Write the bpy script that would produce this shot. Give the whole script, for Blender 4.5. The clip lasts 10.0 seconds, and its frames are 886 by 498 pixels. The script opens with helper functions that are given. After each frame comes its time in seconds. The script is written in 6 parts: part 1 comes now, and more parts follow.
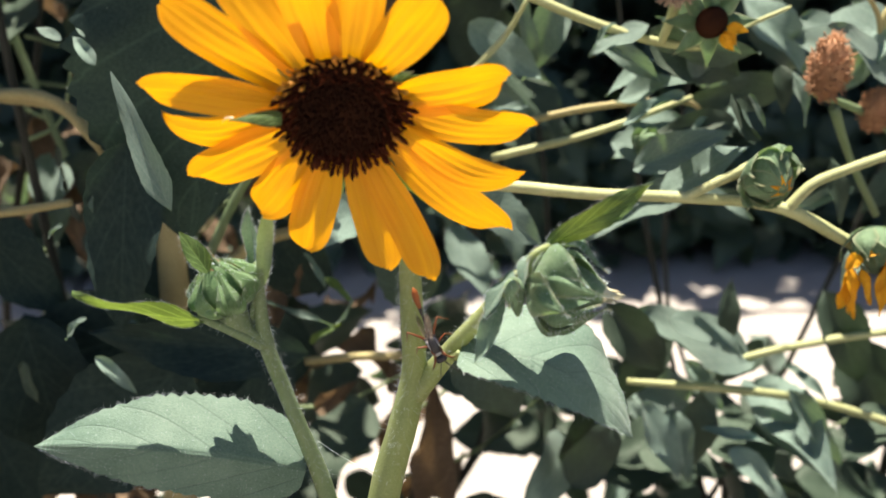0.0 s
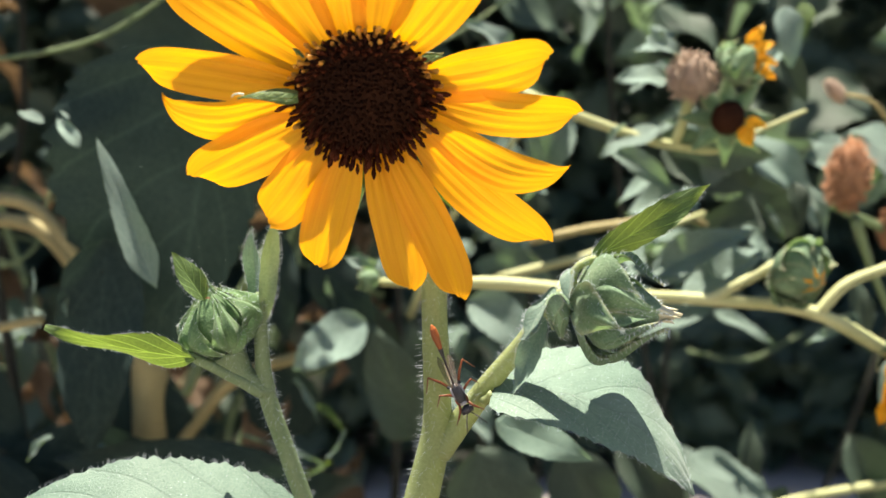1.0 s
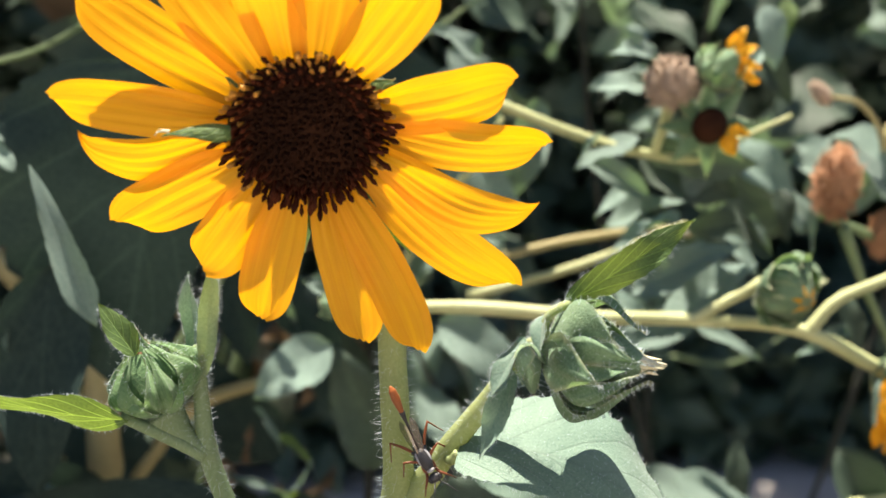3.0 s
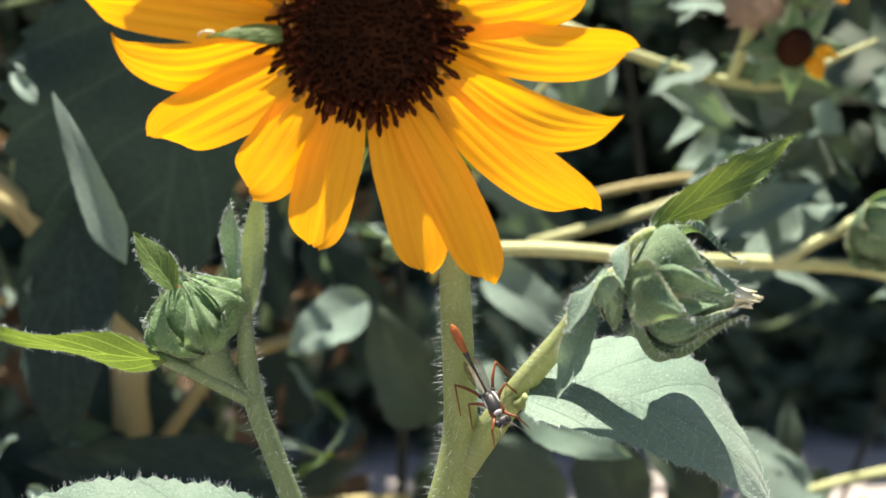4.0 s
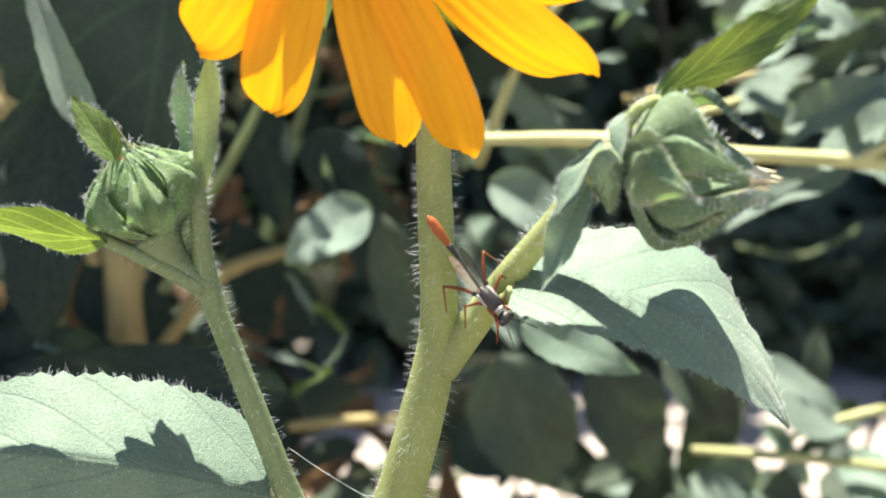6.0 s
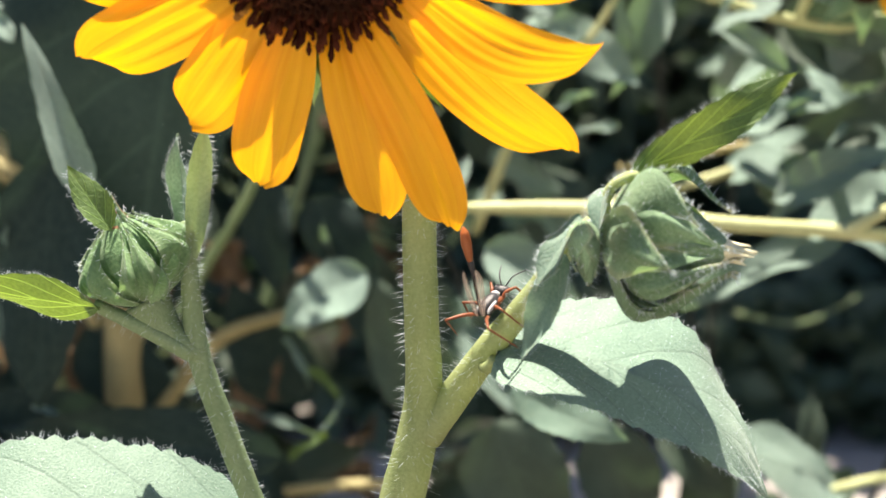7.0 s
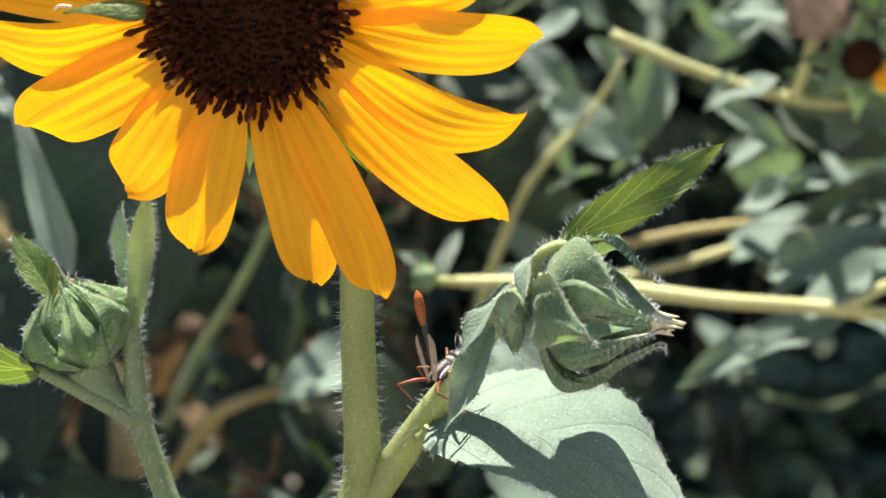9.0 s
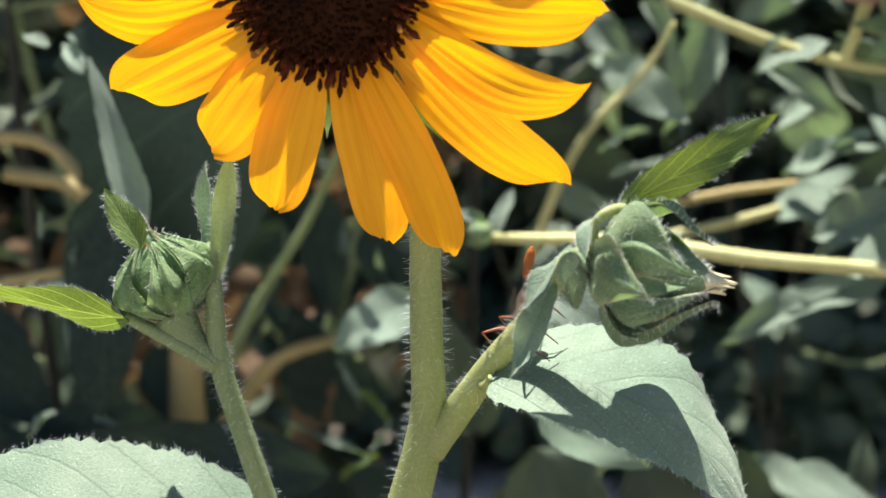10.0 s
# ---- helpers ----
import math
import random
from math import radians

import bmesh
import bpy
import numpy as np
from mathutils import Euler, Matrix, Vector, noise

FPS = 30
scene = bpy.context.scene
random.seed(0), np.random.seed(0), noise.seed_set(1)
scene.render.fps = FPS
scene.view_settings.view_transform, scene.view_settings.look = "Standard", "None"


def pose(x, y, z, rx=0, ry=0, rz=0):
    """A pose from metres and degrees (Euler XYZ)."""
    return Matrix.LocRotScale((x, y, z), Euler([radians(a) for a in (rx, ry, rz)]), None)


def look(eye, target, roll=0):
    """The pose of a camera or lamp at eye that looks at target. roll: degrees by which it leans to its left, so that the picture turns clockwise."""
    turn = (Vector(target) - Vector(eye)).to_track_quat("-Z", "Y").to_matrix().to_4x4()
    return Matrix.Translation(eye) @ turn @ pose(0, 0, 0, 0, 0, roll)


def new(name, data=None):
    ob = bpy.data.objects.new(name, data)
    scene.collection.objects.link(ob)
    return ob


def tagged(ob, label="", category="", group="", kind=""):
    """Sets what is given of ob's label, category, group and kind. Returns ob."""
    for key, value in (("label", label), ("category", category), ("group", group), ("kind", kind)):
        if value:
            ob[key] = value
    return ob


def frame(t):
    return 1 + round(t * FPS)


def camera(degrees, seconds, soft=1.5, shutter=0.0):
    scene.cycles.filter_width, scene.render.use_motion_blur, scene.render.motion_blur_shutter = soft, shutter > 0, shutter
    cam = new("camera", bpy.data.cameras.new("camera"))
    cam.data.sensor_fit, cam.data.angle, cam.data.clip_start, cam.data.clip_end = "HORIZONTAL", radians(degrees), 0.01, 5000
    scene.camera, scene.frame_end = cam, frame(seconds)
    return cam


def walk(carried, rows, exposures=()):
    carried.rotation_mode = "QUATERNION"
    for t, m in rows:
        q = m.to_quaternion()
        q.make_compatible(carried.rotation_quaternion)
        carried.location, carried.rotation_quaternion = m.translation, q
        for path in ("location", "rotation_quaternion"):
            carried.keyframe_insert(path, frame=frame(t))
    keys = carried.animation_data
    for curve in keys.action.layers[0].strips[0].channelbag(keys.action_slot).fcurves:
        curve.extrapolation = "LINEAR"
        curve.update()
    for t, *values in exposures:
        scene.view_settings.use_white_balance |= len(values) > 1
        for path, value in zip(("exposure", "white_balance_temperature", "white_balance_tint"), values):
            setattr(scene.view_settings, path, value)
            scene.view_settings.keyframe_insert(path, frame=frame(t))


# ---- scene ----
cam = camera(40.2, 10.0, soft=1.5)
cam.data.dof.use_dof, cam.data.dof.aperture_fstop = True, 16.0   # the lens focuses on the main stem's origin, set off the stem in front_plant()
# seconds, place, turn about x, y, z
ROWS = [
    (0, 0.0009, -0.0794, 0.6522, 67.61, 0.74, -0.87),
    (0.2, -0.0042, -0.0736, 0.6390, 68.35, 0.41, -2.25),
    (0.5, 0.0016, -0.0687, 0.6243, 72.57, -0.17, -1.50),
    (0.7, 0.0022, -0.0658, 0.6132, 75.56, 0.44, -0.95),
    (1, -0.0124, -0.0615, 0.5956, 79.18, 0.51, -2.39),
    (1.2, -0.0142, -0.0595, 0.5910, 78.78, 0.30, -3.40),
    (1.5, 0.0011, -0.0556, 0.5864, 78.80, 0.63, -4.29),
    (2, -0.0044, -0.0510, 0.5954, 78.15, 0.65, -5.31),
    (2.2, -0.0049, -0.0485, 0.5981, 79.12, 1.00, -5.38),
    (3.3, -0.0073, -0.0300, 0.6012, 77.86, 1.44, -2.13),
    (3.5, -0.0065, -0.0264, 0.5985, 77.33, 1.56, -1.39),
    (4, -0.0150, -0.0161, 0.5887, 77.43, 1.49, -2.79),
    (4.5, -0.0163, -0.0046, 0.5822, 76.86, 1.36, -3.09),
    (5, -0.0207, 0.0050, 0.5728, 74.96, 1.15, -2.91),
    (5.5, -0.0118, 0.0099, 0.5737, 74.11, 1.43, -2.35),
    (5.7, -0.0063, 0.0075, 0.5735, 74.02, 1.45, -1.54),
    (6.8, -0.0043, 0.0021, 0.5761, 77.05, 0.17, -0.78),
    (7, -0.0021, 0.0005, 0.5761, 77.44, 0.49, -0.55),
    (7.5, 0.0000, 0.0000, 0.5800, 79.00, 0.00, 0.00),
    (8, 0.0040, 0.0020, 0.5842, 79.99, 0.34, 0.58),
    (8.5, 0.0149, 0.0006, 0.5825, 81.16, 0.36, 0.31),
    (9, 0.0163, 0.0001, 0.5743, 81.24, 0.42, 2.11),
    (9.5, 0.0078, 0.0037, 0.5912, 77.79, -0.51, 2.62),
    (10, 0.0128, -0.0112, 0.5773, 79.02, 0.04, 4.11),
]
walk(cam, [(t, pose(x, y, z, a, b, c)) for t, x, y, z, a, b, c in ROWS],
     exposures=[(0.0, 1.50, 6500, 14), (1.0, 1.72, 6500, 14), (2.0, 1.84, 6500, 14), (3.3, 1.72, 6500, 14), (4.0, 1.70, 6500, 14), (5.2, 1.92, 6500, 14), (5.7, 2.02, 6500, 14), (7.0, 1.95, 6500, 14), (8.0, 1.71, 6500, 14), (9.0, 1.73, 6500, 14), (10.0, 1.67, 6500, 14)])

# ---- world and sun ----
world = bpy.data.worlds.new("world")
scene.world = world
world.use_nodes = True
wn = world.node_tree
sky = wn.nodes.new("ShaderNodeTexSky")
sky.sky_type, sky.sun_disc = "NISHITA", False
SUN_UP, SUN_AZ = 76.0, -22.0   # the sun stands almost overhead, a little beyond the flower and to the left
sky.sun_elevation, sky.sun_rotation = radians(SUN_UP), radians(SUN_AZ)
wn.nodes["Background"].inputs["Strength"].default_value = 0.041
wn.links.new(sky.outputs[0], wn.nodes["Background"].inputs["Color"])
sun = new("sun", bpy.data.lights.new("sun", "SUN"))
sun.data.energy, sun.data.angle, sun.data.color = 5.5, radians(0.53), (1.0, 0.90, 0.73)
s_dir = Vector((math.sin(radians(SUN_AZ)) * math.cos(radians(SUN_UP)), math.cos(radians(SUN_AZ)) * math.cos(radians(SUN_UP)), math.sin(radians(SUN_UP))))
sun.matrix_world = look(s_dir * 30, (0, 0, 0))


# ---- materials ----
def nodes_of(name):
    m = bpy.data.materials.new(name)
    m.use_nodes = True
    return m, m.node_tree.nodes, m.node_tree.links


def plant_mat(name, low, high, scale=300.0, rough=0.6, through_col=None, amount=0.3, bump=0.3, veins=0.0, vary=0.25, sheen=0.0, tip=0.0, vein_tone=1.5):
    """Plant tissue: mottled colour, fine relief, optional leaf veins, light passing through."""
    m, n, l = nodes_of(name)
    bsdf, out = n["Principled BSDF"], n["Material Output"]
    tc, info = n.new("ShaderNodeTexCoord"), n.new("ShaderNodeObjectInfo")
    fine, broad = n.new("ShaderNodeTexNoise"), n.new("ShaderNodeTexNoise")
    fine.inputs["Scale"].default_value, fine.inputs["Detail"].default_value = scale * 7, 5
    broad.inputs["Scale"].default_value, broad.inputs["Detail"].default_value = scale * 0.25, 3
    for t in (fine, broad):
        l.new(tc.outputs["Object"], t.inputs["Vector"])
    both = n.new("ShaderNodeMath")
    both.operation = "ADD"
    l.new(fine.outputs["Fac"], both.inputs[0])
    l.new(broad.outputs["Fac"], both.inputs[1])
    ramp = n.new("ShaderNodeMapRange")
    ramp.inputs["From Min"].default_value, ramp.inputs["From Max"].default_value = 0.7, 1.3
    l.new(both.outputs[0], ramp.inputs["Value"])
    mix = n.new("ShaderNodeMix")
    mix.data_type = "RGBA"
    mix.inputs["A"].default_value, mix.inputs["B"].default_value = (*low, 1), (*high, 1)
    l.new(ramp.outputs[0], mix.inputs["Factor"])
    col = mix.outputs["Result"]
    height = fine.outputs["Fac"]
    if veins:
        uv = n.new("ShaderNodeUVMap")
        sep = n.new("ShaderNodeSeparateXYZ")
        l.new(uv.outputs[0], sep.inputs[0])
        def calc(op, a, b=None):
            k = n.new("ShaderNodeMath")
            k.operation = op
            for i, v in enumerate((a, b)):
                if v is None:
                    continue
                if isinstance(v, (int, float)):
                    k.inputs[i].default_value = v
                else:
                    l.new(v, k.inputs[i])
            return k.outputs[0]
        side = calc("ABSOLUTE", sep.outputs["Y"])
        slant = calc("SUBTRACT", sep.outputs["X"], calc("MULTIPLY", side, 0.42))
        wob = calc("MULTIPLY", broad.outputs["Fac"], 0.05)
        saw = calc("FRACT", calc("MULTIPLY", calc("ADD", slant, wob), 4.5))
        dist = calc("ABSOLUTE", calc("SUBTRACT", saw, 0.5))
        line = calc("MAXIMUM", calc("SUBTRACT", 1.0, calc("MULTIPLY", dist, 16.0)), 0.0)
        rib = calc("MAXIMUM", calc("SUBTRACT", 1.0, calc("MULTIPLY", side, 22.0)), 0.0)
        vein = calc("MINIMUM", calc("MAXIMUM", line, rib), 1.0)
        vm = n.new("ShaderNodeMix")
        vm.data_type = "RGBA"
        vm.inputs["B"].default_value = (*[min(1, c * vein_tone) for c in high], 1)
        l.new(col, vm.inputs["A"])
        l.new(calc("MULTIPLY", vein, veins), vm.inputs["Factor"])
        col = vm.outputs["Result"]
        height = calc("SUBTRACT", calc("MULTIPLY", fine.outputs["Fac"], 0.6), calc("MULTIPLY", vein, veins))
    if tip:
        uv2, sp, tm, tr2 = n.new("ShaderNodeUVMap"), n.new("ShaderNodeSeparateXYZ"), n.new("ShaderNodeMix"), n.new("ShaderNodeMapRange")
        l.new(uv2.outputs[0], sp.inputs[0])
        l.new(sp.outputs["X"], tr2.inputs["Value"])
        tr2.inputs["From Min"].default_value, tr2.inputs["From Max"].default_value, tr2.inputs["To Max"].default_value = 0.82, 1.0, tip
        tm.data_type = "RGBA"
        tm.inputs["B"].default_value = (0.46, 0.45, 0.28, 1)
        # rims lightened as well: cream edges plus caught sunlight, put into the colour
        rim, far, top = n.new("ShaderNodeMath"), n.new("ShaderNodeMapRange"), n.new("ShaderNodeMath")
        rim.operation, top.operation = "ABSOLUTE", "MAXIMUM"
        l.new(sp.outputs["Y"], rim.inputs[0])
        l.new(rim.outputs[0], far.inputs["Value"])
        far.inputs["From Min"].default_value, far.inputs["From Max"].default_value, far.inputs["To Max"].default_value = 0.72, 1.0, tip * 0.45
        l.new(tr2.outputs[0], top.inputs[0])
        l.new(far.outputs[0], top.inputs[1])
        l.new(top.outputs[0], tm.inputs["Factor"])
        l.new(col, tm.inputs["A"])
        col = tm.outputs["Result"]
    hsv = n.new("ShaderNodeHueSaturation")
    vr = n.new("ShaderNodeMapRange")
    vr.inputs["To Min"].default_value, vr.inputs["To Max"].default_value = 1 - vary, 1 + vary
    l.new(info.outputs["Random"], vr.inputs["Value"])
    l.new(vr.outputs[0], hsv.inputs["Value"])
    l.new(col, hsv.inputs["Color"])
    l.new(hsv.outputs[0], bsdf.inputs["Base Color"])
    bsdf.inputs["Roughness"].default_value = rough
    bsdf.inputs["Specular IOR Level"].default_value = 0.3
    if sheen:
        bsdf.inputs["Sheen Weight"].default_value = sheen
    bp = n.new("ShaderNodeBump")
    bp.inputs["Strength"].default_value, bp.inputs["Distance"].default_value = bump, 0.0006
    l.new(height, bp.inputs["Height"])
    l.new(bp.outputs[0], bsdf.inputs["Normal"])
    if through_col:
        tr, mx = n.new("ShaderNodeBsdfTranslucent"), n.new("ShaderNodeMixShader")
        tone = n.new("ShaderNodeMix")
        tone.data_type = "RGBA"
        tone.inputs["A"].default_value, tone.inputs["B"].default_value = (*[c * (0.75 if veins else 0.93) for c in through_col], 1), (*[min(1, c * 1.12) for c in through_col], 1)
        l.new(ramp.outputs[0], tone.inputs["Factor"])
        lit = tone.outputs["Result"]
        if veins:
            dim = n.new("ShaderNodeMix")
            dim.data_type = "RGBA"
            dim.inputs["B"].default_value = (*[min(1, c * (0.35 if vein_tone < 1 else 2.2)) for c in through_col], 1)
            l.new(lit, dim.inputs["A"])
            l.new(calc("MULTIPLY", vein, min(1.0, veins * 1.3)), dim.inputs["Factor"])
            lit = dim.outputs["Result"]
        l.new(lit, tr.inputs["Color"])
        mx.inputs[0].default_value = amount
        l.new(bsdf.outputs[0], mx.inputs[1])
        l.new(tr.outputs[0], mx.inputs[2])
        l.new(mx.outputs[0], out.inputs["Surface"])
    return m


def petal_mat(name):
    """Thin yellow ray tissue with long orange veins; light passes through it."""
    m, n, l = nodes_of(name)
    bsdf, out = n["Principled BSDF"], n["Material Output"]
    uv, mp, streak, blot = n.new("ShaderNodeUVMap"), n.new("ShaderNodeMapping"), n.new("ShaderNodeTexNoise"), n.new("ShaderNodeTexNoise")
    tc = n.new("ShaderNodeTexCoord")
    mp.inputs["Scale"].default_value = (0.8, 11.0, 1.0)
    l.new(uv.outputs[0], mp.inputs["Vector"])
    l.new(mp.outputs[0], streak.inputs["Vector"])
    l.new(tc.outputs["Object"], blot.inputs["Vector"])
    streak.inputs["Scale"].default_value, streak.inputs["Detail"].default_value = 1.0, 3
    blot.inputs["Scale"].default_value = 120
    fac, mix, glow = n.new("ShaderNodeMapRange"), n.new("ShaderNodeMix"), n.new("ShaderNodeMix")
    fac.inputs["From Min"].default_value, fac.inputs["From Max"].default_value = 0.36, 0.60
    l.new(streak.outputs["Fac"], fac.inputs["Value"])
    for k, lo, hi in ((mix, (0.84, 0.37, 0.002), (0.90, 0.44, 0.003)), (glow, (0.82, 0.35, 0.0), (0.88, 0.43, 0.0))):
        k.data_type = "RGBA"
        k.inputs["A"].default_value, k.inputs["B"].default_value = (*lo, 1), (*hi, 1)
        l.new(fac.outputs[0], k.inputs["Factor"])
    l.new(mix.outputs["Result"], bsdf.inputs["Base Color"])
    bsdf.inputs["Roughness"].default_value, bsdf.inputs["Specular IOR Level"].default_value = 0.5, 0.3
    add, bp, tr, mx = n.new("ShaderNodeMath"), n.new("ShaderNodeBump"), n.new("ShaderNodeBsdfTranslucent"), n.new("ShaderNodeMixShader")
    l.new(streak.outputs["Fac"], add.inputs[0])
    l.new(blot.outputs["Fac"], add.inputs[1])
    bp.inputs["Strength"].default_value, bp.inputs["Distance"].default_value = 0.35, 0.0006
    l.new(add.outputs[0], bp.inputs["Height"])
    for k in (bsdf, tr):
        l.new(bp.outputs[0], k.inputs["Normal"])
    l.new(glow.outputs["Result"], tr.inputs["Color"])
    mx.inputs[0].default_value = 0.41
    l.new(bsdf.outputs[0], mx.inputs[1])
    l.new(tr.outputs[0], mx.inputs[2])
    l.new(mx.outputs[0], out.inputs["Surface"])
    return m


M_PETAL = petal_mat("petal_yellow")
M_PETAL_OLD = plant_mat("petal_withered", (0.62, 0.29, 0.01), (0.80, 0.45, 0.012), 120, 0.6, (0.8, 0.3, 0.01), 0.3, 0.4, 0, 0.15)
M_DISC = plant_mat("disc_brown", (0.011, 0.0043, 0.0024), (0.048, 0.017, 0.007), 400, 0.75, None, 0, 0.5, 0, 0.2)
M_FLORET = plant_mat("floret_brown", (0.022, 0.0055, 0.003), (0.11, 0.028, 0.009), 700, 0.8, None, 0, 0.3, 0, 0.5)
M_FLORET_LIT = plant_mat("floret_lit_amber", (0.32, 0.13, 0.015), (0.62, 0.30, 0.04), 700, 0.55, None, 0, 0.3, 0, 0.5)
M_STEM = plant_mat("stem_green", (0.235, 0.295, 0.125), (0.35, 0.41, 0.195), 250, 0.5, (0.4, 0.48, 0.12), 0.3, 0.35, 0, 0.06)
M_STEM_DIM = plant_mat("stem_dull_green", (0.15, 0.22, 0.115), (0.24, 0.315, 0.175), 250, 0.55, (0.25, 0.36, 0.1), 0.25, 0.35, 0, 0.06)
# near-black filler stems: the shade behind is put into their colour
M_STEM_SHADE = plant_mat("stem_shade_brown", (0.016, 0.018, 0.012), (0.032, 0.036, 0.026), 250, 0.6, None, 0, 0.35, 0, 0.1)
M_BRANCH = plant_mat("branch_pale", (0.28, 0.31, 0.14), (0.43, 0.455, 0.24), 200, 0.6, None, 0, 0.35, 0, 0.1)
M_STALK = plant_mat("stalk_tan", (0.26, 0.23, 0.105), (0.38, 0.335, 0.165), 150, 0.7, None, 0, 0.4, 0, 0.1)
M_LEAF = plant_mat("leaf_grey_green", (0.082, 0.152, 0.117), (0.182, 0.274, 0.218), 340, 0.6, (0.20, 0.34, 0.14), 0.22, 0.5, 0.3, 0.08, 0.2, 0.0, 0.55)
M_LEAF_YOUNG = plant_mat("leaf_young_green", (0.045, 0.095, 0.025), (0.12, 0.205, 0.055), 260, 0.55, (0.19, 0.29, 0.03), 0.30, 0.7, 0.95, 0.08, 0.1, 0.0, 2.2)
# darker copy of the young leaf, its shaded face put into the colour
M_LEAF_YOUNG_SHADE = plant_mat("leaf_young_shade", (0.03, 0.07, 0.018), (0.075, 0.14, 0.035), 260, 0.55, (0.20, 0.28, 0.03), 0.20, 0.7, 1.0, 0.05, 0.1, 0.0, 2.6)
M_LEAF_BACK = plant_mat("leaf_pale_green", (0.10, 0.165, 0.14), (0.18, 0.255, 0.22), 150, 0.6, (0.16, 0.28, 0.09), 0.2, 0.5, 0.3, 0.3, 0.1)
# darker copy of the rear leaf; its shade is put into the colour
M_LEAF_SHADE = plant_mat("leaf_shade_green", (0.027, 0.047, 0.032), (0.053, 0.083, 0.058), 150, 0.55, (0.07, 0.13, 0.05), 0.08, 0.4, 0.3, 0.25)
# darkest leaf copy: deep shade is put into its colour and low shine
M_LEAF_DEEP_SHADE = plant_mat("leaf_deep_shade", (0.014, 0.028, 0.026), (0.032, 0.054, 0.048), 120, 0.6, (0.05, 0.10, 0.05), 0.06, 0.5, 0.35, 0.15)
M_LEAF_DRY = plant_mat("leaf_dry_brown", (0.075, 0.053, 0.034), (0.17, 0.122, 0.078), 150, 0.8, (0.25, 0.16, 0.07), 0.15, 0.7, 0.3, 0.3)
for dull in (M_DISC, M_FLORET, M_LEAF_DEEP_SHADE):
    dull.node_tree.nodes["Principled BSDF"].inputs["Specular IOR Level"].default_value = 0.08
M_BRACT = plant_mat("bract_green", (0.036, 0.085, 0.038), (0.20, 0.315, 0.18), 420, 0.6, (0.2, 0.35, 0.1), 0.2, 0.6, 0.0, 0.3, 0.15, 1.0)
# second bract green for the left bud, with its shade put into the colour
M_BRACT_SHADE = plant_mat("bract_shade_green", (0.05, 0.12, 0.045), (0.17, 0.29, 0.125), 300, 0.6, (0.2, 0.35, 0.1), 0.22, 0.5, 0.0, 0.3, 0.2, 0.35)
M_TIP = plant_mat("bract_tip_cream", (0.52, 0.50, 0.33), (0.72, 0.70, 0.50), 300, 0.7, None, 0, 0.3, 0, 0.1)
M_HAIR = plant_mat("hair_white", (0.74, 0.82, 0.88), (0.84, 0.92, 0.97), 300, 0.5, (0.80, 0.88, 0.95), 0.75, 0.0, 0, 0.0)
M_SEED = plant_mat("seed_head_brown", (0.20, 0.095, 0.050), (0.44, 0.245, 0.135), 300, 0.8, None, 0, 0.5, 0, 0.15)
M_SEED_GREY = plant_mat("seed_head_grey", (0.25, 0.185, 0.135), (0.50, 0.40, 0.31), 300, 0.8, None, 0, 0.5, 0, 0.15)


def ground_mat(name, low, high, scale, rough=0.9, bump=0.4):
    m, n, l = nodes_of(name)
    tc, a, b, mix = n.new("ShaderNodeTexCoord"), n.new("ShaderNodeTexNoise"), n.new("ShaderNodeTexNoise"), n.new("ShaderNodeMix")
    a.inputs["Scale"].default_value, a.inputs["Detail"].default_value = scale, 8
    b.inputs["Scale"].default_value, b.inputs["Detail"].default_value = scale * 0.06, 4
    mix.data_type = "RGBA"
    mix.inputs["A"].default_value, mix.inputs["B"].default_value = (*low, 1), (*high, 1)
    av = n.new("ShaderNodeMath")
    av.operation = "MULTIPLY_ADD"
    av.inputs[1].default_value = 0.6
    l.new(a.outputs["Fac"], av.inputs[0])
    l.new(b.outputs["Fac"], av.inputs[2])
    mr = n.new("ShaderNodeMapRange")
    mr.inputs["From Min"].default_value, mr.inputs["From Max"].default_value = 0.55, 1.05
    l.new(av.outputs[0], mr.inputs["Value"])
    l.new(mr.outputs[0], mix.inputs["Factor"])
    for t in (a, b):
        l.new(tc.outputs["Object"], t.inputs["Vector"])
    p = n["Principled BSDF"]
    l.new(mix.outputs["Result"], p.inputs["Base Color"])
    p.inputs["Roughness"].default_value = rough
    bp = n.new("ShaderNodeBump")
    bp.inputs["Strength"].default_value, bp.inputs["Distance"].default_value = bump, 0.004
    l.new(a.outputs["Fac"], bp.inputs["Height"])
    l.new(bp.outputs[0], p.inputs["Normal"])
    return m


M_SOIL = ground_mat("soil_dark", (0.03, 0.022, 0.015), (0.09, 0.065, 0.045), 60, 0.95, 0.8)
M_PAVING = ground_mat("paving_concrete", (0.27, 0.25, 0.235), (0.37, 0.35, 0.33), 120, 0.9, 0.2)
# lighter than the paving, so that the added front slabs bounce more sun
M_BOUNCE = ground_mat("bounce_slab_pale", (0.46, 0.42, 0.37), (0.62, 0.57, 0.51), 120, 0.9, 0.2)


# ---- mesh tools ----
ORIGIN = {}


def root(name, place, label, category, group="", kind=""):
    e = new(name)
    e.location = place
    e.empty_display_size = 0.01
    ORIGIN[e.name] = Vector(place)
    return tagged(e, label, category, group, kind)


